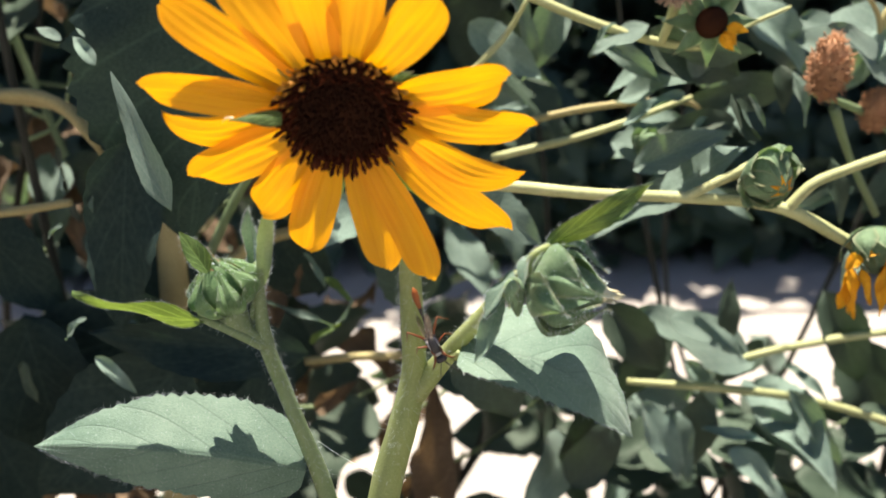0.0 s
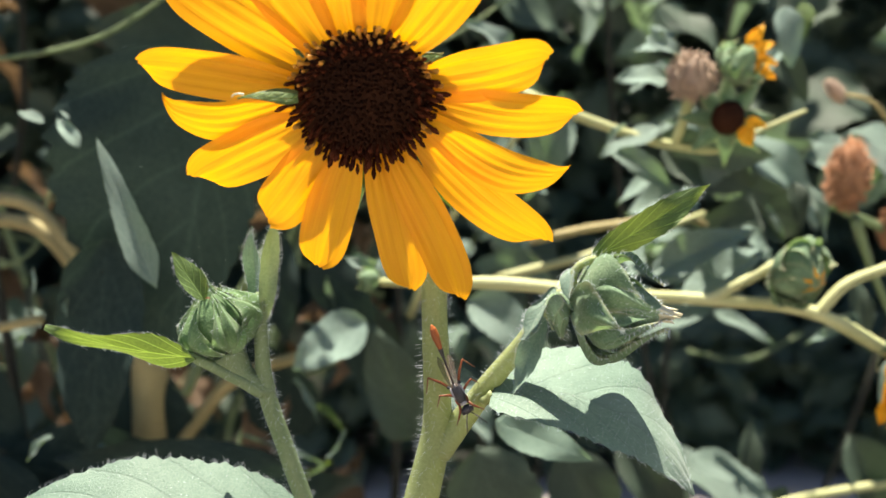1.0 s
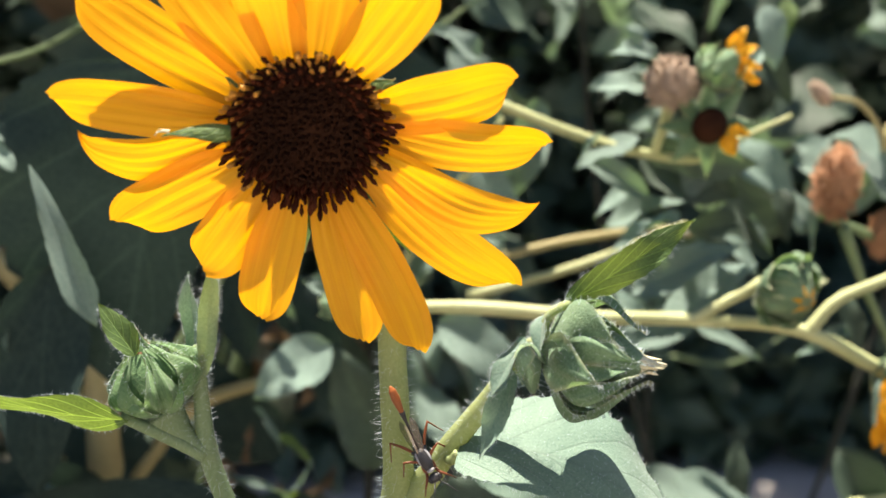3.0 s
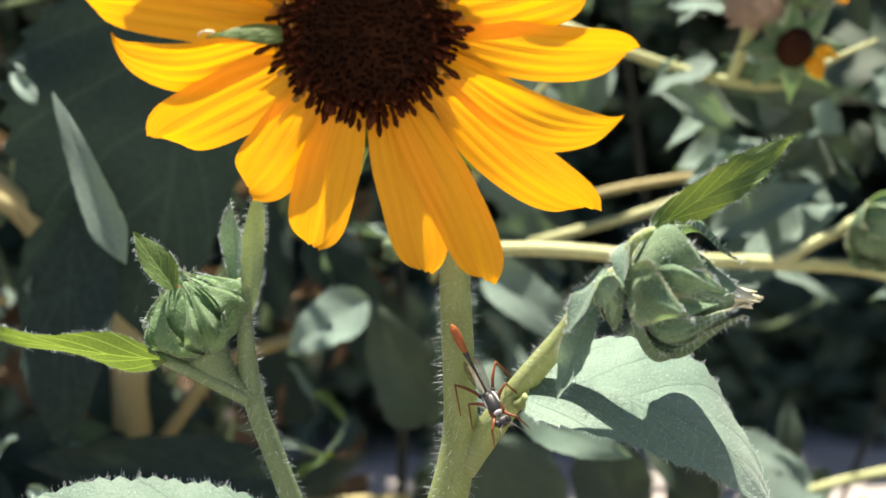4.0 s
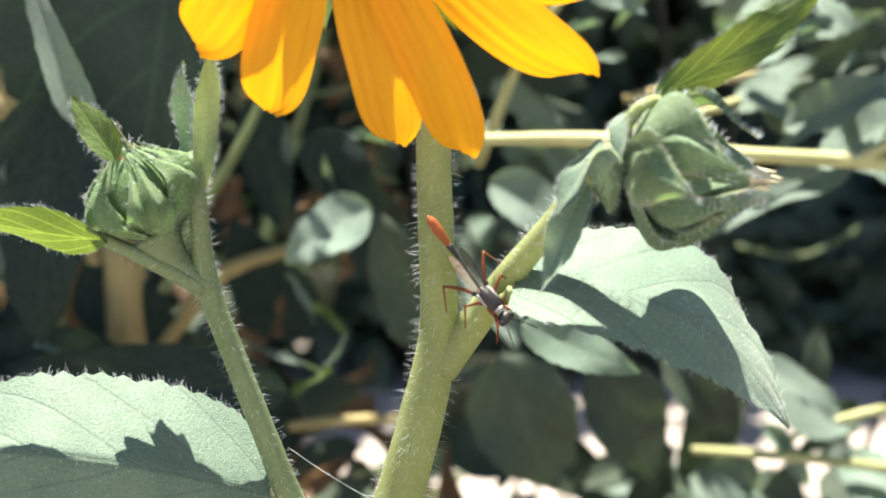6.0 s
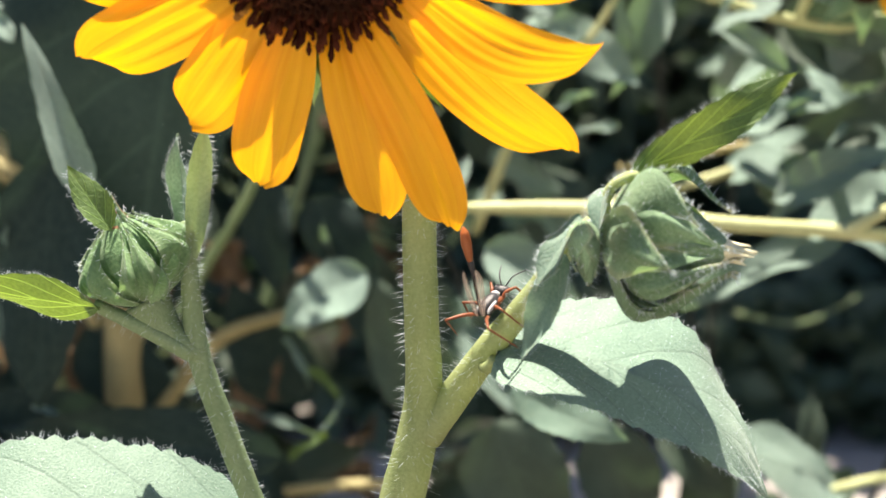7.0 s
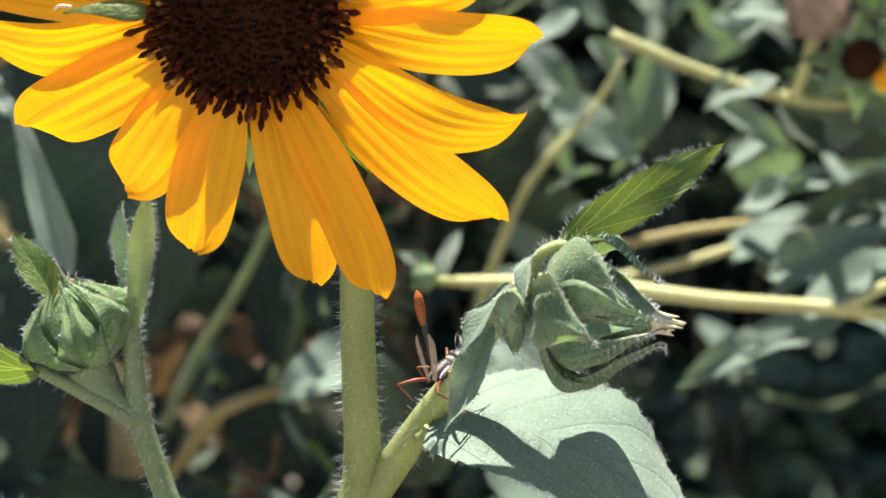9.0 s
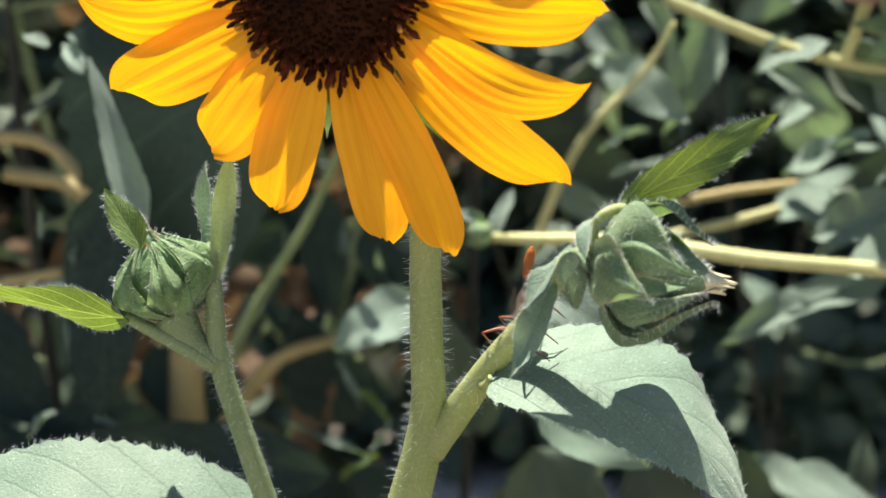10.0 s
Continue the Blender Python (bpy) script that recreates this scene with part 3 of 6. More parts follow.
def ground():
    bm = bmesh.new()
    n = 60
    vs = {}
    for i in range(n + 1):
        for j in range(n + 1):
            x, y = (i / n - 0.5), (j / n - 0.5)
            x, y = 300 * x * abs(x) ** 1.5 * 2, 300 * y * abs(y) ** 1.5 * 2 + 0.3
            vs[i, j] = bm.verts.new((x, y, 0.02 * noise.noise(Vector((x * 4, y * 4, 0))) - 0.03))
    for i in range(n):
        for j in range(n):
            bm.faces.new((vs[i, j], vs[i + 1, j], vs[i + 1, j + 1], vs[i, j + 1]))
    tagged(new("ground", mesh_of(bm, M_SOIL, "ground")), "dark dry garden soil", "ground", kind="structure")
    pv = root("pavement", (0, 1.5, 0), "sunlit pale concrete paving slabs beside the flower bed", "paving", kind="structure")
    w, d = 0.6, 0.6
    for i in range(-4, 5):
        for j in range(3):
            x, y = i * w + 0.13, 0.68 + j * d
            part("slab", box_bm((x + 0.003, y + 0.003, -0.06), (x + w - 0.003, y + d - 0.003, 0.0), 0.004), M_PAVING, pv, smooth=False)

    # slabs added behind the camera, unseen, to reflect sunlight onto the petals
    path = root("bounce_slabs", (0, -1.7, 0), "pale slabs added out of view to bounce sun onto the petals", "path", kind="structure")
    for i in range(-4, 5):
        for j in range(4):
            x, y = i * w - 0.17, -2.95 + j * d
            part("slab", box_bm((x + 0.003, y + 0.003, -0.06), (x + w - 0.003, y + d - 0.003, 0.0), 0.004), M_BOUNCE, path, smooth=False)


ground()


# ---- the flowering plant in front ----
def flower_head(parent, centre, normal):
    """Disc of brown florets in a ring of yellow rays, green bracts behind."""
    nrm = Vector(normal).normalized()
    c = Vector(centre)
    side = Vector((1, 0, 0))
    up = nrm.cross(side).normalized()
    side = up.cross(nrm).normalized()
    if up.z < 0:
        up, side = -up, -side
    low = up * 0.95
    R = 0.0134
    # dome of the disc
    bm = bmesh.new()
    rows = []
    for i in range(13):
        a = math.pi / 2 * i / 12
        r, h = R * math.sin(a), 0.0042 * math.cos(a) - 0.0025
        if i == 0:
            rows.append([bm.verts.new(c + nrm * h)])
        else:
            rows.append([bm.verts.new(c + nrm * h + (side * math.cos(t) + low * math.sin(t)) * r) for t in [2 * math.pi * k / 36 for k in range(36)]])
    rows.append([bm.verts.new(c - nrm * 0.0075 + (side * math.cos(t) + low * math.sin(t)) * R * 0.70) for t in [2 * math.pi * k / 36 for k in range(36)]])
    for k in range(36):
        bm.faces.new((rows[0][0], rows[1][k], rows[1][(k + 1) % 36]))
    for a, b in zip(rows[1:], rows[2:]):
        for k in range(36):
            bm.faces.new((a[k], b[k], b[(k + 1) % 36], a[(k + 1) % 36]))
    bm.faces.new(rows[-1][::-1])
    disc = part("flower_head", bm, M_DISC, parent, "dark brown domed disc ringed by yellow rays")
    # florets: closed in the middle, open and tall at the rim
    def floret(l, r, flare, mat):
        b = bmesh.new()
        ring = []
        for x, k in ((0, 0.65), (l * 0.5, 0.75), (l * 0.72, 1.1), (l * 0.92, flare)):
            ring.append([b.verts.new((r * k * math.cos(t), r * k * math.sin(t), x)) for t in [2 * math.pi * q / 5 for q in range(5)]])
        top = b.verts.new((0, 0, l))
        for p, q in zip(ring, ring[1:]):
            for k in range(5):
                b.faces.new((p[k], p[(k + 1) % 5], q[(k + 1) % 5], q[k]))
        for k in range(5):
            b.faces.new((ring[-1][k], ring[-1][(k + 1) % 5], top))
        return mesh_of(b, mat, "floret")
    tall = [floret(0.0027, 0.00040, 0.5, M_FLORET), floret(0.0040, 0.00045, 0.5, M_FLORET), floret(0.0030, 0.00044, 0.9, M_FLORET_LIT)]
    rest = bmesh.new()
    total = 560
    for k in range(total):
        f = (k + 0.5) / total
        r = R * 1.02 * math.sqrt(f)
        t = k * 2.399963
        out = side * math.cos(t) + low * math.sin(t)
        h = 0.0042 * math.sqrt(max(0, 1 - min(1, (r / R)) ** 2)) - 0.0025
        d = (nrm + out * (0.15 + 1.0 * f ** 3) + Vector((random.uniform(-.2, .2), random.uniform(-.2, .2), random.uniform(-.2, .2)))).normalized()
        p = c + out * r * 0.97 + nrm * h + Vector((random.gauss(0, 1), 0, random.gauss(0, 1))) * 0.00022
        if f > 0.5:
            m = aim(p, p + d, nrm.orthogonal())
            m = m @ pose(0, 0, 0, 0, 90, 0) @ Matrix.Scale(random.uniform(0.7, 1.3), 4)
            # amber florets crowd the upper rim: sunlit tips put into the colour
            obj("floret", tall[0] if f < 0.62 else tall[2] if random.random() < (0.6 if math.sin(t) > 0.3 and f > 0.78 else 0.08) else random.choice(tall[:2]), disc, m)
        else:
            m = aim(p, p + d, nrm.orthogonal()) @ pose(0, 0, 0, 0, 90, 0)
            l, rr = 0.0014 + 0.0012 * f, 0.00036
            ring = [rest.verts.new(m @ Vector((rr * math.cos(q), rr * math.sin(q), 0))) for q in (0, 1.57, 3.14, 4.71)]
            mid = [rest.verts.new(m @ Vector((rr * 0.9 * math.cos(q), rr * 0.9 * math.sin(q), l * 0.7))) for q in (0, 1.57, 3.14, 4.71)]
            tip = rest.verts.new(m @ Vector((0, 0, l)))
            for q in range(4):
                rest.faces.new((ring[q], ring[(q + 1) % 4], mid[(q + 1) % 4], mid[q]))
                rest.faces.new((mid[q], mid[(q + 1) % 4], tip))
    part("floret_mass", rest, M_DISC, disc, "tight closed florets in the middle", "stuff")
    # rays: place of the tip, then in millimetres and ratios width, bow, slant of the tip, curl, cup
    rays = [
        ((-0.0597, 0.1700, 0.5876), 9, 0.2, -0.22, 0, 0.03),
        ((-0.0568, 0.1720, 0.5796), 8.4, 3.9, 0, 2.4, 0.02),
        ((-0.0511, 0.1760, 0.5654), 11.2, 0.3, -0.28, 0, 0),
        ((-0.0377, 0.1770, 0.5562), 11.2, 0.3, 0.15, 0, -0.02),
        ((-0.0280, 0.1775, 0.5466), 10.2, -0.4, 0.05, 0, -0.03),
        ((-0.0096, 0.1765, 0.5419), 9.8, 0.4, 0.15, 0, -0.03),
        ((0.0003, 0.1730, 0.5408), 8.8, 0.8, 0.3, 0, 0),
        ((0.0175, 0.1770, 0.5513), 10.0, -1.5, 0.3, 0, 0.02),
        ((0.0217, 0.1720, 0.5650), 8.8, -4, 0, 2.2, 0),
        ((0.0230, 0.1710, 0.5770), 9.2, -1.4, 0.25, 0, 0),
        ((0.0173, 0.1700, 0.5879), 10.8, -0.6, 0.25, 0, 0.03),
    ]
    upper_rays = [
        ((-0.0552, 0.1755, 0.6046), 11.5, 0.4, 0, 0, 0.03), ((-0.0418, 0.1725, 0.6142), 12.5, 0, 0, 0, 0.02), ((-0.0265, 0.1655, 0.6175), 11.8, 0, 0.1, 0, 0.02),
        ((-0.0120, 0.1675, 0.6170), 12.0, -0.3, 0, 0, 0.02), ((0.0030, 0.1655, 0.6070), 12.0, -0.5, 0.1, 0, 0.02),
    ]
    for k, (tip, w, bow, slant, hook, cup) in enumerate(rays + upper_rays):
        t = Vector(tip)
        d = (t - c) - nrm * (t - c).dot(nrm)
        b = c + d.normalized() * R * 0.74 - nrm * (0.0022 + 0.0010 * (k % 2))
        me = petal_mesh((t - b).length, w * 0.001, bow * 0.001, slant, hook * 0.001, cup, k, 0.6 if hook else 0.0)
        obj("petal", me, disc, aim(b, t, nrm) @ pose(0, 0, 0, 0, math.degrees(math.atan(cup)), 0))
    # a second, shorter ring behind, and green bracts
    for k in range(18):
        t = 2 * math.pi * (k + 0.3) / 18
        d = side * math.cos(t) + up * math.sin(t)
        b = c + d * R * 0.7 - nrm * 0.0050
        # downward bracts are lengthened behind the rays to shade the lower petals
        ln = (0.0130 if math.sin(t) < -0.8 else 0.0068) * random.uniform(0.85, 1.1)
        m = aim(b, b + d - nrm * random.uniform(-0.05, 0.1), nrm)
        obj("bract", bract_mesh(ln * 1.1, 0.0066, 0.0006, 0.0, M_BRACT, k), disc, m, "green bract behind the rays")
    # long bracts that show between the rays
    for k, tip in enumerate(((0.0003, 0.1740, 0.5883), (-0.0005, 0.1780, 0.5574), (-0.0185, 0.1780, 0.5625))):
        t = Vector(tip)
        d = (t - c) - nrm * (t - c).dot(nrm)
        b = c + d.normalized() * R * 0.9 - nrm * 0.003
        obj("bract", bract_mesh((t - b).length, 0.0052, 0.0004, 0.0, M_LEAF_YOUNG, 40 + k), disc, aim(b, t, nrm), "long pointed green bract between the rays")
    spur, spur_tip = Vector((-0.0300, 0.1655, 0.5820)), Vector((-0.0410, 0.1640, 0.5822))
    o = obj("bract", bract_mesh((spur_tip - spur).length, 0.0046, 0.0006, 0.0012, M_LEAF_YOUNG, 48), disc, aim(spur, spur_tip, (0.05, -0.62, 0.78)), "pale green bract with a curled tip between the rays")
    part("bract_tip", tube_bm([spur_tip + Vector((0.0012, 0.0002, -0.0002)), spur_tip, spur_tip + Vector((-0.0008, -0.0001, -0.0003)), spur_tip + Vector((-0.0011, -0.0001, -0.0008))], [0.00030, 0.00020, 0.00012, 0.00004], 6), M_TIP, o, "curled cream bract tip")
    return disc


def front_plant():
    foot = (-0.02, 0.19, -0.02)
    plant = root("sunflower_plant", foot, "flowering sunflower with hairy green stem, open yellow head and side bud", "sunflower", "sunflower plants")
    main = [foot, (-0.028, 0.19, 0.2), (-0.0114, 0.1870, 0.4794), (-0.0070, 0.1870, 0.4955), (-0.0042, 0.1870, 0.5087), (-0.0042, 0.1860, 0.5236), (-0.0044, 0.1870, 0.5391)]
    top = [(-0.0037, 0.1870, 0.5410), (-0.0043, 0.1880, 0.5490), (-0.0088, 0.1900, 0.5608), (-0.0154, 0.1870, 0.5724), (-0.0167, 0.1780, 0.5766)]
    # origin beside the stem, placed so that focus suits the camera's path
    focus_point = Vector((-0.012, 0.145, 0.33))
    s = obj("stem", mesh_of(tube_bm([Vector(p) - focus_point for p in main + [top[1]]], [0.0045, 0.0042, 0.0040, 0.0037, 0.0031, 0.0028, 0.0027, 0.0026], 16), M_STEM, "stem"), plant, Matrix.Translation(focus_point))
    cam.data.dof.focus_object = s
    tube_hairs(main[2:] + [top[1]], [0.0040, 0.0038, 0.0032, 0.0028, 0.0027, 0.0026], 480, 0.0022, s)
    stalk(plant, top[1:], [0.0026, 0.0025, 0.0028, 0.0045], M_STEM, "neck")
    flower_head(plant, (-0.0179, 0.1705, 0.5803), (0.02, -1.0, -0.27))
    arm = [(-0.0039, 0.1870, 0.5035), (0.0006, 0.1860, 0.5101), (0.0076, 0.1820, 0.5212), (0.0143, 0.1790, 0.5306), (0.0190, 0.1760, 0.5386), (0.0233, 0.1740, 0.5411)]
    b = stalk(plant, arm, [0.0030, 0.0027, 0.0022, 0.0019, 0.0018, 0.0022], M_STEM, "branch", sides=14)
    tube_hairs(arm[1:], [0.0027, 0.0022, 0.0019, 0.0018, 0.0022], 350, 0.0018, b)
    # the closed bud
    bb, bt = Vector((0.0236, 0.1752, 0.5395)), Vector((0.0414, 0.1695, 0.5374))
    body, ax, fr, tall = wrapped_bud(plant, bb, bt, 0.0094, [
        (200, 0.02, 0.95, 38, 0, 0.0, 0.0), (150, 0.02, 0.90, 36, 0, 0.03, 0.05), (250, 0.02, 0.92, 36, 0, 0.0, 0.05),
        (-22, 0.06, 1.02, 26, 20, -0.10, 0.0), (30, 0.04, 1.03, 26, -18, 0.10, 0.0), (112, 0.10, 0.92, 30, -34, 0.20, 0.24),
        (66, 0.0, 0.72, 42, -36, 0.26, 0.10), (-50, 0.06, 1.04, 24, 30, 0.02, 0.08), (-80, 0.12, 1.04, 22, 30, 0.14, 0.14), (-106, 0.20, 1.03, 20, 20, 0.10, 0.22), (-66, -0.02, 0.62, 34, -22, 0.24, 0.26),
        (6, -0.05, 0.62, 28, -18, 0.36, 0.24), (-34, 0.04, 0.92, 17, 16, 0.08, 0.10),
    ], "fat closed bud in layered hairy green bracts", M_BRACT, 3000, ground=0.66, core=0.60, keel=0.40, seed=3, rim=0.22)
    rnd = random.Random(12)
    for k in range(9):
        out = fr * math.cos(k * 0.7) + tall * math.sin(k * 0.7)
        p = bb + ax * (bt - bb).length
        part("bract_tip", tube_bm([p - ax * 0.0056 + out * 0.0026, p - ax * 0.0014 + out * 0.0011, p + ax * rnd.uniform(0.0010, 0.0036) + out * rnd.uniform(0.0003, 0.0016)], [0.0011, 0.0007, 0.00007], 6), M_TIP, body, "dry cream bract tip")
    hook = [(0.0275, 0.1740, 0.5480), (0.0255, 0.1722, 0.5480), (0.0236, 0.1714, 0.5470), (0.0226, 0.1716, 0.5448), (0.0232, 0.1735, 0.5420)]
    stalk(plant, hook, [0.0009, 0.0008, 0.0008, 0.0008, 0.0010], M_STEM, "leaf_stalk", "pale hooked leaf stalk", hairs=160, hair_len=0.0011)
    leaf(plant, (0.0265, 0.1735, 0.5480), (0.0503, 0.1740, 0.5628), 0.0067, (-0.35, -0.85, -0.25), "young yellow-green leaf beside the bud", M_LEAF_YOUNG_SHADE, sag=0.06, fold=0.12, teeth=9, seed=2, hairs=140, broad=0.42)
    bud(plant, (0.0192, 0.1700, 0.5425), Vector((0.0008, -0.0015, -0.0085)), 0.0022, 0.0095, 9, 90, "tiny secondary bud", seed=8)
    leaf(plant, (0.0229, 0.1720, 0.5469), (0.0214, 0.1680, 0.5403), 0.004, (-0.8, -0.6, 0.2), "small curled leaf at the bud's base", M_LEAF, sag=0.3, fold=0.5, teeth=6, seed=4, hairs=60)
    # broad leaf under the bud
    stalk(plant, [(0.0050, 0.1835, 0.5175), (0.0062, 0.1800, 0.5172), (0.0071, 0.1790, 0.5190)], [0.0012, 0.0010, 0.0008], M_STEM, "leaf_stalk")
    broad_leaf(plant, (0.0071, 0.1790, 0.5190), (0.0485, 0.1725, 0.4983), (0.25, -0.45, 0.85), (0.0084, 0.0182), (-0.25, -0.10), 0.20, 0.03, 6, 380, "broad grey-green toothed leaf in full sun", broad=0.42, full=0.4, teeth=14)
    # twisted leaf hanging on the branch, lit above the twist and shaded below it
    leaf(plant, (0.0192, 0.1730, 0.5426), (0.0122, 0.1670, 0.5327), 0.0042, (-0.5, -0.5, 0.7), "small twisted leaf hanging on the branch", sag=0.10, fold=0.35, wave=0.05, teeth=5, seed=9, hairs=110, broad=0.5)
    leaf(plant, (0.0168, 0.1700, 0.5374), (0.0103, 0.1660, 0.5229), 0.0052, (-0.35, -0.9, 0.15), "lower fold of the twisted leaf", sag=-0.10, fold=0.45, wave=0.06, teeth=6, seed=10, hairs=110, broad=0.35)
    leaf(plant, (0.0154, 0.2700, 0.4817), (0.0425, 0.2620, 0.4720), 0.011, (0.0, -0.92, 0.38), "pale leaf under the side branch", M_LEAF, sag=0.08, fold=0.1, teeth=8, seed=10)


front_plant()


# ---- the budding stem beside it ----
def side_plant():
    foot = (0.0, 0.2, -0.02)
    plant = root("sunflower_plant", foot, "slim hairy sunflower stem with one closed bud and broad leaf", "sunflower", "sunflower plants")
    line = [foot, (-0.015, 0.2, 0.25), (-0.0288, 0.1900, 0.4770), (-0.0324, 0.1890, 0.4898), (-0.0372, 0.1890, 0.5056), (-0.0406, 0.1890, 0.5178), (-0.0412, 0.1890, 0.5277), (-0.0410, 0.1890, 0.5390)]
    s = stalk(plant, line, [0.0026, 0.0025, 0.0023, 0.0020, 0.0019, 0.0019, 0.0015, 0.0011], M_STEM_DIM, "stem")
    tube_hairs(line[2:], [0.0023, 0.0020, 0.0019, 0.0019, 0.0015, 0.0011], 380, 0.0018, s)
    arm = [(-0.0398, 0.1890, 0.5168), (-0.0453, 0.1890, 0.5212), (-0.0486, 0.1890, 0.5264)]
    stalk(plant, arm, [0.0021, 0.0025, 0.0040], M_STEM_DIM, "branch", hairs=120, hair_len=0.0016)
    stalk(plant, [(-0.0410, 0.1880, 0.5172), (-0.0481, 0.1870, 0.5219), (-0.0560, 0.1860, 0.5264)], [0.0014, 0.0014, 0.001], M_STEM_DIM, "leaf_stalk", hairs=60, hair_len=0.0016)
    b0, b1 = Vector((-0.0474, 0.1890, 0.5256)), Vector((-0.0517, 0.1868, 0.5404))
    ring = [(30 * k + (7 if k % 2 else -4), 0.04, 1.0 if k % 3 else 0.92, 21, (-8, 6, 12, -3)[k % 4], 0.02 + 0.08 * (k % 2), 0.03) for k in range(12)]
    ring += [(-35, 0.0, 0.52, 24, -10, 0.16, 0.12), (25, 0.0, 0.60, 22, 14, 0.16, 0.10), (75, 0.02, 0.66, 24, 10, 0.16, 0.16), (-90, 0.0, 0.5, 24, 0, 0.14, 0.1), (-66, 0.42, 1.0, 20, 18, 0.20, 0.04), (-98, 0.40, 1.02, 20, 14, 0.26, 0.06)]
    body, ax, fr, tall = wrapped_bud(plant, b0, b1, 0.0070, ring, "closed bud with upright hairy green bracts", M_BRACT_SHADE, 900, 1.05, 0.46, 21, rim=0.18)
    rnd = random.Random(22)
    for k in range(8):
        out = fr * math.cos(k * 1.26) + tall * math.sin(k * 1.26)
        part("bract_tip", tube_bm([b1 - ax * 0.0022 + out * 0.0014, b1 + out * 0.0007, b1 + ax * rnd.uniform(0.0020, 0.0046) + out * rnd.uniform(0.0002, 0.0014)], [0.0012, 0.0008, 0.00006], 6), M_SEED if k % 2 else M_BRACT_SHADE, body, "dry reddish bract tip")
    leaf(plant, (-0.0538, 0.1820, 0.5270), (-0.0844, 0.1860, 0.5327), 0.0086, (0.05, 0.80, 0.60), "narrow lime-green leaf below the bud", M_LEAF_YOUNG, sag=-0.14, fold=0.15, teeth=9, seed=22, hairs=160, broad=0.25)
    leaf(plant, (-0.0520, 0.1840, 0.5387), (-0.0586, 0.1860, 0.5486), 0.0056, (0.5, -0.8, 0.3), "small pointed young leaf on the bud", M_LEAF_YOUNG, sag=0.05, fold=0.3, teeth=6, seed=23, hairs=60)
    # two narrow leaves folded upright round the shoot
    leaf(plant, (-0.0405, 0.1880, 0.5320), (-0.0376, 0.1890, 0.5550), 0.0042, (0.25, -0.95, 0.1), "upright folded leaf round the shoot", M_STEM_DIM, sag=0.02, fold=0.3, teeth=8, seed=24, hairs=150, broad=0.6)
    leaf(plant, (-0.0425, 0.1930, 0.5350), (-0.0426, 0.1920, 0.5524), 0.0046, (-0.5, -0.85, 0.1), "upright folded leaf round the shoot", M_LEAF, sag=-0.06, fold=0.5, teeth=8, seed=25, hairs=170, broad=0.5)
    # broad leaf low down
    broad_leaf(plant, (-0.0325, 0.1870, 0.4815), (-0.1003, 0.1855, 0.4913), (0.05, -0.72, 0.68), (0.0160, 0.0095), (-0.30, -0.7), 0.165, 0.0, 26, 420, "broad grey-green toothed leaf in full sun", broad=0.34, full=0.45, teeth=22)


side_plant()


# ---- plants behind ----
BACK = []
for k in range(8):
    BACK.append(leaf_mesh(1.0, 0.44 + 0.05 * (k % 3), 0.12 + 0.14 * (k % 4), 0.05 + 0.055 * k, M_LEAF_BACK, 10, 50 + k, 18, 4, wave=0.035 + 0.012 * (k % 4))[0])
SHADE_LEAF = [leaf_mesh(1.0, 0.58, 0.1 + 0.12 * k, 0.1 + 0.07 * k, M_LEAF_SHADE, 11, 70 + k, 18, 4, wave=0.05)[0] for k in range(4)]
DEEP_SHADE = [leaf_mesh(1.0, 0.62, 0.12 + 0.1 * k, 0.1 + 0.08 * k, M_LEAF_DEEP_SHADE, 12, 76 + k, 20, 5, wave=0.05)[0] for k in range(3)]
LIME = [leaf_mesh(1.0, 0.5, 0.2, 0.15, M_LEAF_YOUNG, 12, 85, 14, 4, wave=0.05)[0]]
# pale leaf shape that stands in for a sunlit patch
SUN_FLECK = [leaf_mesh(1.0, 0.62, 0.06, 0.03, M_LEAF_BACK, 11, 84 + k, 28, 6, broad=0.24, wave=0.012, full=1.0)[0] for k in range(2)]
DRY = [leaf_mesh(1.0, 0.5, 0.5, 0.3, M_LEAF_DRY, 8, 80 + k, 14, 4, wave=0.12)[0] for k in range(3)]


def back_leaf(parent, base, tip, normal, kind=BACK, width=1.0, k=0, label=""):
    ln = (Vector(tip) - Vector(base)).length
    m = aim(base, tip, normal) @ Matrix.Diagonal((ln, ln * width, ln, 1))
    return obj("leaf", kind[k % len(kind)], parent, m, label)


